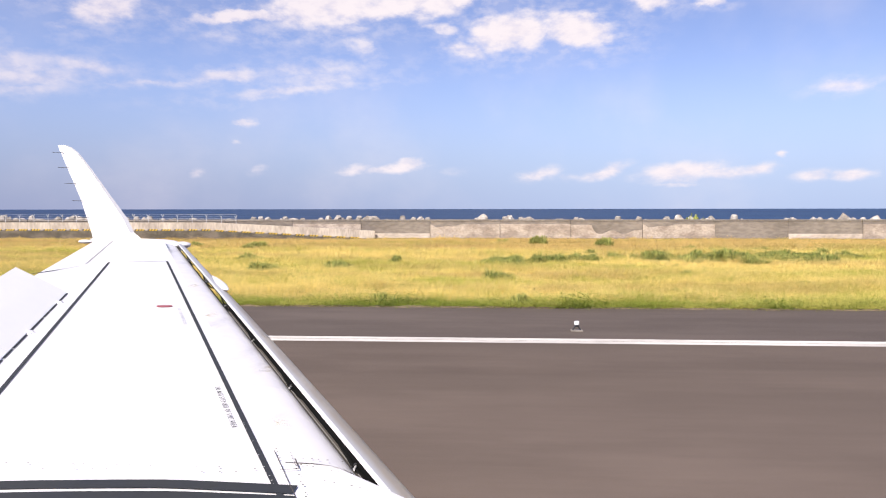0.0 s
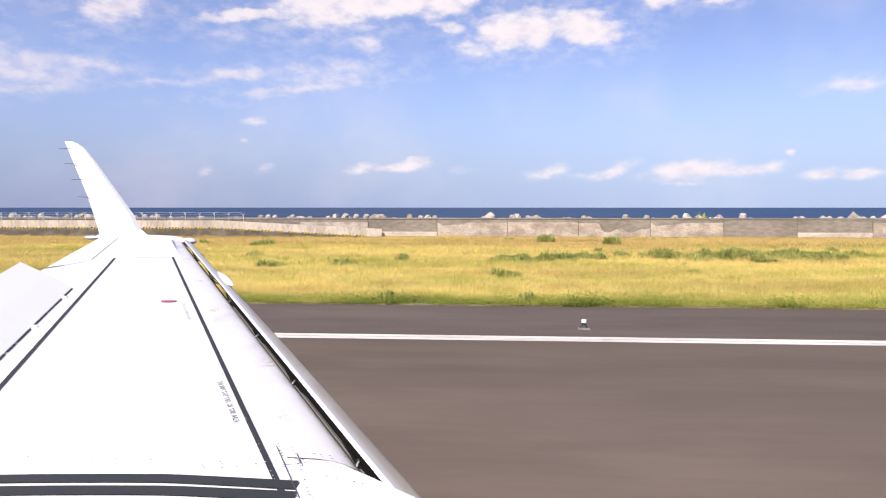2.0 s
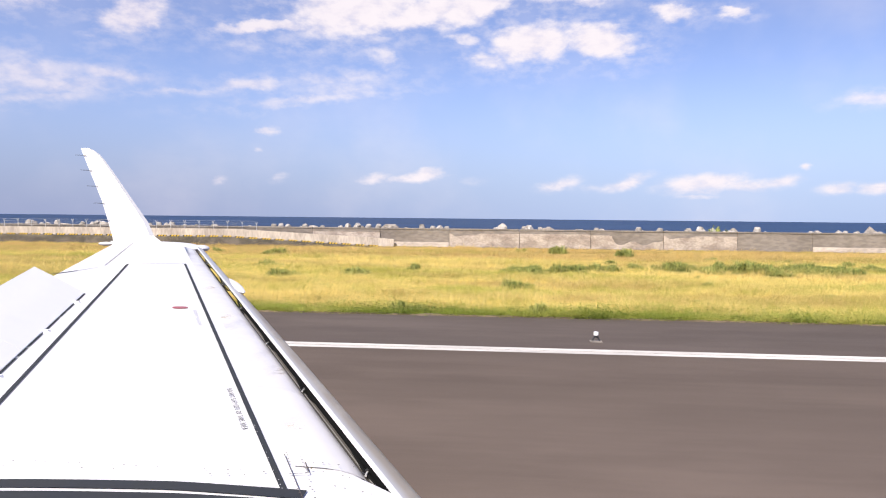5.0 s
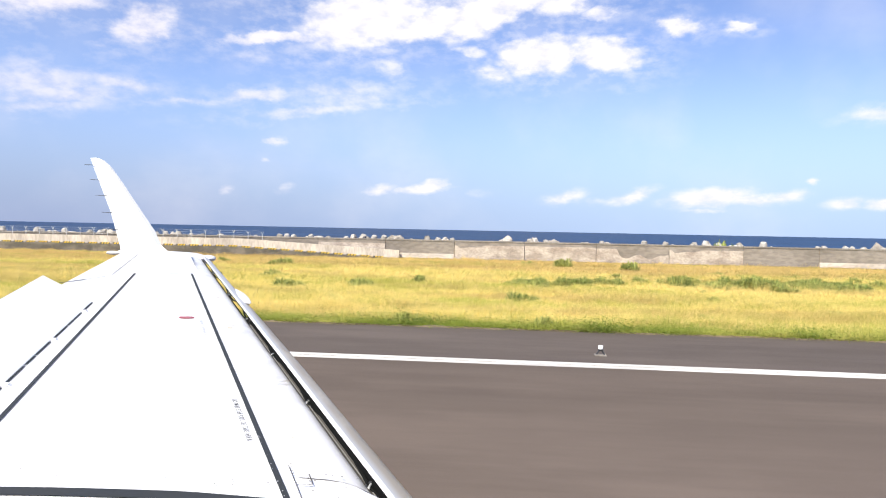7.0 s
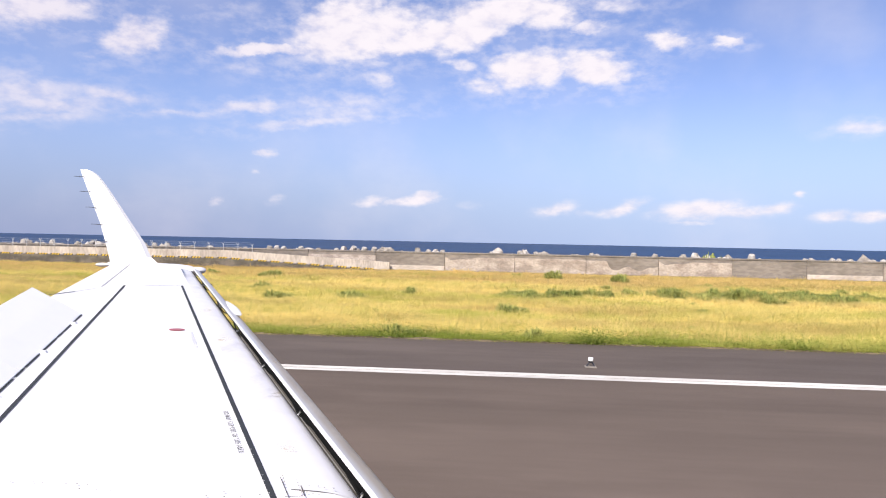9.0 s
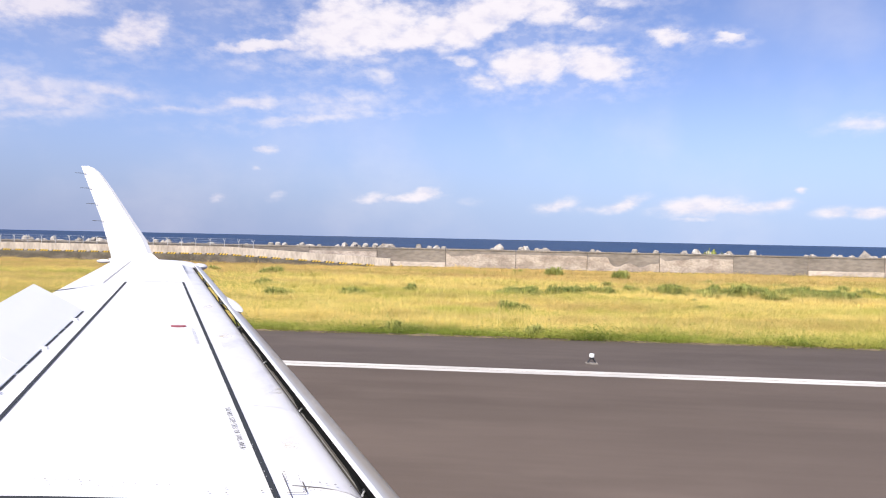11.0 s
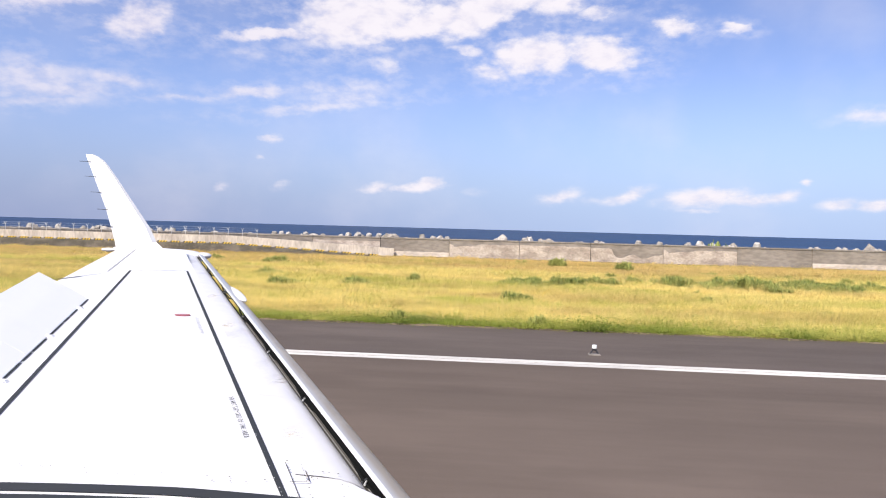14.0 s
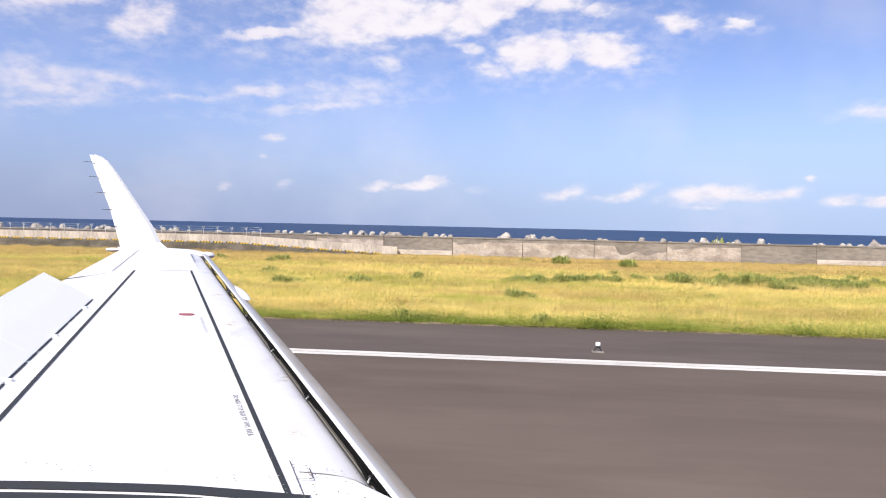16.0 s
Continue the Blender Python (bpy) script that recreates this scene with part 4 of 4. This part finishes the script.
def lettering(text, start, finish, height):
    """Raised lettering that runs from start to finish on the wing's back."""
    cu = bpy.data.curves.new("lettering", "FONT")
    cu.body, cu.size, cu.extrude, cu.offset = text, 1.0, 0.01, -0.028
    cu.space_character, cu.space_word = 1.3, 1.15
    ob = new("lettering", cu)
    deps = bpy.context.evaluated_depsgraph_get()
    me = bpy.data.meshes.new_from_object(ob.evaluated_get(deps))
    bpy.data.objects.remove(ob)
    me.materials.clear()
    me.materials.append(MARK_GREY)
    me.name = "lettering"
    wide = max(v.co.x for v in me.vertices)
    a = Vector((*start, skin_z(*start) + 0.009))
    b = Vector((*finish, skin_z(*finish) + 0.009))
    d = (b - a).normalized()
    n = Vector((0, -0.087, 1)).normalized()
    u = n.cross(d)
    m = Matrix((d, u, n)).transposed().to_4x4()
    m.translation = a
    o = part("lettering", me, wing, "dark grey warning lettering")
    o.matrix_basis = m @ Matrix.Diagonal(((b - a).length / wide, height, 0.1, 1))


lettering("DO NOT STEP OUT OF THIS AREA", (-1.745, 4.225), (-1.395, 3.595), 0.047)
for k in range(15):
    f = k / 14
    x, y = -2.98 + 0.33 * f, 6.42 - 0.60 * f
    strip("lettering_bar", [(x - 0.015, y - 0.004), (x + 0.013, y + 0.012)], (0.011, 0.015, 0.008, 0.013)[k % 4], FAINT_GREY)

# rows of fasteners near the wing root
bm = bmesh.new()
r = random.Random(4)
rows = [((-2.7, 3.12), (-1.05, 3.12), 30), ((-2.6, 3.07), (-0.95, 3.08), 22), ((-1.07, 3.34), (-0.835, 2.84), 16), ((-1.00, 3.34), (-0.77, 2.84), 16),
        ((-0.93, 3.19), (-0.66, 3.10), 9), ((-0.90, 3.25), (-0.70, 3.22), 6), ((-0.74, 3.02), (-0.52, 2.95), 6)]
for (x0, y0), (x1, y1), n in rows:
    for k in range(n):
        if r.random() < 0.3:
            continue
        x = x0 + (x1 - x0) * k / (n - 1) + r.uniform(-0.004, 0.004)
        y = y0 + (y1 - y0) * k / (n - 1) + r.uniform(-0.006, 0.006)
        bmesh.ops.create_circle(bm, cap_ends=True, segments=8, radius=r.uniform(0.003, 0.0055), matrix=Matrix.Translation((x, y, skin_z(x, y) + 0.012)))
tagged(part("fasteners", to_mesh("fasteners", bm, SEAM_DARK), wing), kind="stuff")
# bright fastener heads along the inboard walkway line, bare of its dark paint
bm = bmesh.new()
for k in range(20):
    if r.random() < 0.3:
        continue
    f = (k + r.uniform(-0.35, 0.35)) / 19
    x, y = -1.335 + 0.40 * f - 0.016 + r.uniform(-0.004, 0.003), 3.66 - 0.72 * f
    bmesh.ops.create_circle(bm, cap_ends=True, segments=7, radius=r.uniform(0.0015, 0.004), matrix=Matrix.Translation((x, y, skin_z(x, y) + 0.013)))
tagged(part("bare_fasteners", to_mesh("bare_fasteners", bm, WING_WHITE), wing), kind="stuff")


def smear(x, y, wide, deep):
    """A thin film of grime that fades out towards its rim."""
    n = 6
    verts = [(x + wide * (i / n - 0.5), y + deep * (j / n - 0.5), skin_z(x + wide * (i / n - 0.5), y + deep * (j / n - 0.5)) + 0.012) for j in range(n + 1) for i in range(n + 1)]
    faces = [(j * (n + 1) + i, j * (n + 1) + i + 1, (j + 1) * (n + 1) + i + 1, (j + 1) * (n + 1) + i) for j in range(n) for i in range(n)]
    ob = part("grime_smear", mesh_of("grime_smear", verts, faces, GRIME), wing, "faint brownish grime smear")
    ob.visible_shadow = False


for x, y, w, d in ((-1.17, 3.70, 0.20, 0.18), (-1.12, 3.66, 0.13, 0.10), (-2.55, 6.15, 0.20, 0.30), (-1.52, 4.62, 0.14, 0.22), (-3.3, 7.5, 0.22, 0.3)):
    smear(x, y, w, d)


def slat_loop(y, s):
    x, z = lead_x(y), wing_z(y)
    return [(x - 0.03 + a * s, y, z + b * s) for a, b in SLAT]


# section of the slat from its trailing rim over the nose to the lower lip, then back along the hollow cove
SLAT = [(0.065, 0.006), (0.135, -0.010), (0.20, -0.034), (0.25, -0.068), (0.28, -0.110), (0.286, -0.140), (0.272, -0.146), (0.250, -0.105), (0.215, -0.068), (0.16, -0.040), (0.10, -0.018)]


def slat_scale(y):
    return min(0.915, 1.012 - 0.045 * (y - 3.0))


def make_slat(y0, y1):
    n = 8
    ys = [y0 + (y1 - y0) * i / n for i in range(n + 1)]
    loops = [[Vector(p) for p in slat_loop(y, slat_scale(y))] for y in ys]
    slat = part("slat", loft("slat", loops, SLAT_METAL), wing, "extended pale metal slat, its nose painted with the runway's tan reflection")
    rim = []
    for loop in loops:
        edge = loop[0].lerp(loop[1], 0.42)
        rim.append([loop[0] + Vector((-0.004, 0, -0.008)), loop[0] + Vector((0, 0, 0.004)), edge + Vector((0, 0, 0.004)), edge - Vector((0, 0, 0.006))])
    part("slat_rim", loft("slat_rim", rim, WING_WHITE, False), slat, "white trailing rim of the slat")


for y0, y1 in ((1.6, 5.55), (5.565, 8.35), (8.365, 11.10)):
    make_slat(y0, y1)
part("slat_cap", ellipsoid("slat_cap", (-5.09, 11.2, wing_z(11.2) - 0.05), (0.14, 0.15, 0.06), WING_WHITE), wing)
fairing = part("slat_fairing", ellipsoid("slat_fairing", (0, 0, 0), (0.068, 0.92, 0.055), WING_WHITE), wing)
fairing.matrix_basis = Matrix.Translation((lead_x(8.15) + 0.155, 8.15, wing_z(8.15) - 0.075)) @ Matrix.Rotation(radians(29.8), 4, "Z")


def root_fairing():
    """The white lip that sweeps forward out of the wing root and laps over the inner end of the slat."""
    path = ((3.14, -0.085), (3.08, -0.035), (3.01, 0.018), (2.93, 0.075), (2.86, 0.128), (2.75, 0.215), (2.5, 0.35))
    verts, faces = [], []
    for y, ahead in path:
        edge, top = lead_x(y) + ahead, wing_z(y)
        inner = lead_x(y) - 0.30
        for x, z in ((inner, skin_z(inner, y) + 0.003), (inner * 0.4 + edge * 0.6, top + 0.012), (edge - 0.035, top + 0.014), (edge - 0.008, top + 0.006), (edge, top - 0.012), (edge - 0.006, top - 0.075)):
            verts.append((x, y, z))
    for i in range(len(path) - 1):
        faces += [(i * 6 + k, i * 6 + k + 1, (i + 1) * 6 + k + 1, (i + 1) * 6 + k) for k in range(5)]
    bm = mended(verts, faces)
    if sum(f.normal.z for f in bm.faces) < 0:
        bmesh.ops.reverse_faces(bm, faces=bm.faces)
    part("root_fairing", to_mesh("root_fairing", bm, WING_WHITE, True), wing, "white root fairing lapping over the slat end")


root_fairing()


def slat_track(y):
    """A curved arm out of the wing's nose that carries the slat, with its roller bracket, bolt and two slack hoses."""
    x, z, s = lead_x(y), wing_z(y), slat_scale(y)
    arm = [(0.005, -0.085, 0.016), (0.03, -0.072, 0.018), (0.09, -0.066, 0.024), (0.16, -0.078, 0.018)]
    loops = [[(x + dx * s, y + dy + 0.5 * dx, z + dz * s + dh) for dy, dh in ((-0.014, -h), (0.014, -h), (0.014, h), (-0.014, h))] for dx, dz, h in arm]
    track = part("slat_track", loft("slat_track", loops, MECH, False), wing, "dark curved slat track")
    bracket = box("bracket", (x + 0.004, y - 0.022, z - 0.10), (x + 0.026, y + 0.022, z - 0.060), MECH, 0.006)
    part("bracket", bracket, track)
    part("track_bolt", tube("track_bolt", (x + 0.032, y - 0.045, z - 0.058), (x + 0.032, y + 0.02, z - 0.058), 0.006, 0.006, GALVANISED), track, "bright bolt")
    for k, (side, rise) in enumerate(((0.62, -0.02), (-0.45, -0.03))):
        a, b = Vector((x + 0.02, y, z - 0.06)), Vector((lead_x(y + side) + 0.10 * s, y + side, wing_z(y + side) - 0.045))
        mid = a.lerp(b, 0.5) + Vector((0, 0, rise))
        for p, q in ((a, mid), (mid, b)):
            part("hose", tube("hose", p, q, 0.009, 0.009, GAP_DARK, 6), track, "thin dark hose")


# near-black strips painting the slat rim's shade, thinner along the open outer bays
rim_shade = [[(lead_x(y) - 0.03 + a * slat_scale(y), y, wing_z(y) + b * slat_scale(y)) for a, b in ((0.060, 0.000), (0.064, -0.024), (0.085, -0.024), (0.085, -0.002))] for y in (6.7, 8.0, 9.4, 11.0)]
part("slat_web", loft("slat_web", rim_shade, GAP_DARK, False), wing, "dark strip added for the shade under the slat rim")
cove_shade = [[(lead_x(y) - 0.03 + a * slat_scale(y), y, wing_z(y) + b * slat_scale(y)) for a, b in ((0.070, -0.004), (0.086, -0.095), (0.112, -0.095), (0.090, -0.004))] for y in (1.7, 3.0, 4.2, 5.4, 6.7)]
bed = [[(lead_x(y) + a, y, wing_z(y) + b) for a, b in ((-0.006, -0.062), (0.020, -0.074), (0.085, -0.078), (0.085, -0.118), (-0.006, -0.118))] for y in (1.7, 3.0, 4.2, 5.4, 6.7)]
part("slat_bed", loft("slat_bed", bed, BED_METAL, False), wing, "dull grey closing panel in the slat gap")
part("slat_web", loft("slat_web", cove_shade, GAP_DARK, False), wing, "dark strip added for the shade behind the slat")
for y in (3.32, 4.47, 5.58, 6.83, 8.09, 9.67):
    slat_track(y)
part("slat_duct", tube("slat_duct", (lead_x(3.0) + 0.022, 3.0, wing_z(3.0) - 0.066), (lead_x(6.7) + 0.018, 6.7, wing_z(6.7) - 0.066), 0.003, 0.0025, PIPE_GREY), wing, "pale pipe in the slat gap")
# near-black tube added to draw the dark line along the wing's nose edge
part("slat_duct", tube("slat_duct", (lead_x(6.6) + 0.006, 6.6, wing_z(6.6) - 0.062), (lead_x(11) + 0.006, 11.0, wing_z(11) - 0.060), 0.008, 0.007, GAP_DARK), wing, "near-black line added along the wing's nose edge")


def spoiler(y0, y1, chord, angle):
    """A raised panel on its hinge, a shallow wedge in section."""
    aft = Vector((-0.925, -0.38, 0))
    lift = aft * math.cos(angle) + Vector((0, 0, math.sin(angle)))
    back = Vector((-0.925 * -math.sin(angle), -0.38 * -math.sin(angle), math.cos(angle)))
    loops = []
    for y in (y0, y1):
        h = Vector((hinge_x(y) + 0.0, y, wing_z(y) + 0.012))
        loops.append([h, h + lift * chord * 0.5 + back * 0.004, h + lift * chord, h + lift * chord - back * 0.012, h - back * 0.03])
    part("spoiler", loft("spoiler", loops, SPOILER_WHITE, False), wing, "raised white spoiler panel")


spoiler(4.954, 7.12, 0.56, radians(31))
spoiler(2.9, 4.95, 0.60, radians(31))
spoiler(1.0, 2.87, 0.62, radians(33))
# the open hinge line of the spoilers shows as dashes between the hinge arms
for y0, y1 in ((7.09, 6.72), (6.58, 6.28), (6.25, 6.05), (6.01, 5.60), (5.45, 5.06), (5.03, 4.81), (4.76, 4.40), (4.28, 3.95), (3.92, 3.60), (3.5, 3.1), (3.0, 2.65), (2.6, 2.2), (2.1, 1.5)):
    strip("hinge_gap", [(hinge_x(y0) + 0.010, y0), (hinge_x(y1) + 0.010, y1)], 0.019, MARK_GREY)
for y in (6.65, 5.52, 4.34):
    part("hinge_arm", box("hinge_arm", (hinge_x(y) - 0.05, y - 0.03, wing_z(y) - 0.02), (hinge_x(y) + 0.06, y + 0.03, wing_z(y) + 0.02), SPOILER_WHITE, 0.012), wing, "white hinge arm")
flap_loops = []
for y in (0.6, 3.0, 5.0, 7.08):
    x, z = hinge_x(y) - 0.25, wing_z(y) - 0.10
    flap_loops.append([(x, y, z), (x - 0.5, y, z - 0.06), (x - 1.15, y, z - 0.34), (x - 1.15, y, z - 0.36), (x - 0.5, y, z - 0.20), (x, y, z - 0.14)])
part("flap", loft("flap", flap_loops, WING_WHITE, False), wing, "lowered white trailing-edge flap")

# winglet with its discharge wicks
WL = [(3.02, -6.86, -5.82, 0.05), (3.09, -6.86, -5.98, 0.05), (3.2, -6.90, -6.13, 0.045), (3.45, -7.02, -6.29, 0.04), (3.8, -7.19, -6.60, 0.032),
      (4.34, -7.51, -7.075, 0.024), (4.55, -7.635, -7.27, 0.02), (4.66, -7.70, -7.385, 0.016), (4.74, -7.745, -7.51, 0.012), (4.78, -7.765, -7.62, 0.008)]
loops = []
for z, tx, lx, th in WL:
    y = 11.55 + (z - 3.05) * 0.30
    c = lx - tx
    loops.append([(lx, y, z), (lx - 0.12 * c, y - th * 0.8, z), (lx - 0.4 * c, y - th, z), (tx, y - 0.004, z), (tx, y + 0.004, z), (lx - 0.4 * c, y + th, z), (lx - 0.12 * c, y + th * 0.8, z)])
winglet = part("winglet", loft("winglet", loops, WING_WHITE), plane, "white upswept winglet")
edge = []
for z, tx, lx, th in WL[2:]:
    y, c = 11.55 + (z - 3.05) * 0.30, lx - tx
    edge.append([(lx + 0.004, y, z), (lx - 0.085 * c, y - th * 0.72 - 0.004, z), (lx - 0.085 * c, y + th * 0.72 + 0.004, z)])
part("edge_cap", loft("edge_cap", edge, SLAT_METAL), winglet, "polished metal leading edge")
for z, tx in ((4.64, -7.66), (4.36, -7.50), (4.07, -7.33), (3.76, -7.15), (3.46, -7.0)):
    y = 11.54 + (z - 3.05) * 0.30
    part("static_wick", tube("static_wick", (tx + 0.03, y - 0.02, z), (tx - 0.18, y - 0.02, z + 0.006), 0.006, 0.004, MARK_GREY, 6), winglet, "thin dark discharge wick")
part("tip_light", ellipsoid("tip_light", (-6.88, 11.36, wing_z(11.3) - 0.01), (0.13, 0.05, 0.035), WING_WHITE), plane)


def make_hull():
    """A plain shell round the cabin, with a window opening that goes through it."""
    cy, cz, rad = -1.15, 3.15, 1.5
    xs = [-9.0, -6.0, -3.0, -1.0, -0.30, 0.25, 1.0, 3.0, 6.0]
    low, high = math.asin((3.36 - cz) / rad), math.asin((3.84 - cz) / rad)
    angles = [low, high] + [high + (math.tau - (high - low)) * k / 26 for k in range(1, 26)]
    verts, faces = [], []
    n, m = len(angles), len(xs)
    for shell in (rad, rad - 0.05):
        for x in xs:
            verts += [(x, cy + shell * math.cos(a), cz + shell * math.sin(a)) for a in angles]
    at = lambda s, i, j: s * n * m + i * n + j % n
    for i in range(m - 1):
        for j in range(n):
            if i == 4 and j == 0:
                faces += [(at(0, i, j), at(0, i, j + 1), at(1, i, j + 1), at(1, i, j)), (at(0, i + 1, j), at(1, i + 1, j), at(1, i + 1, j + 1), at(0, i + 1, j + 1)),
                          (at(0, i, j), at(1, i, j), at(1, i + 1, j), at(0, i + 1, j)), (at(0, i, j + 1), at(0, i + 1, j + 1), at(1, i + 1, j + 1), at(1, i, j + 1))]
                continue
            faces.append((at(0, i, j), at(0, i + 1, j), at(0, i + 1, j + 1), at(0, i, j + 1)))
            faces.append((at(1, i, j), at(1, i, j + 1), at(1, i + 1, j + 1), at(1, i + 1, j)))
    for s in (0, 1):
        faces += [tuple(at(s, 0, j) for j in range(n)), tuple(at(s, m - 1, j) for j in range(n))]
    part("fuselage", mesh_of("fuselage", verts, faces, HULL_WHITE), plane, "white fuselage side with a window opening")


make_hull()
for gy in (1.55,):
    leg = part("landing_gear", tube("landing_gear", (-2.3, gy, 2.25), (-2.3, gy, 0.42), 0.09, 0.07, GALVANISED, 12), plane, "main landing gear leg")
    for dy in (-0.26, 0.26):
        loops = [[(-2.3 + rr * math.cos(k * math.tau / 20), gy + dy + w, 0.43 + rr * math.sin(k * math.tau / 20)) for k in range(20)]
                 for w, rr in ((-0.12, 0.30), (-0.11, 0.40), (-0.05, 0.43), (0.05, 0.43), (0.11, 0.40), (0.12, 0.30))]
        part("wheel", loft("wheel", loops, RUBBER), leg, "black tyre")
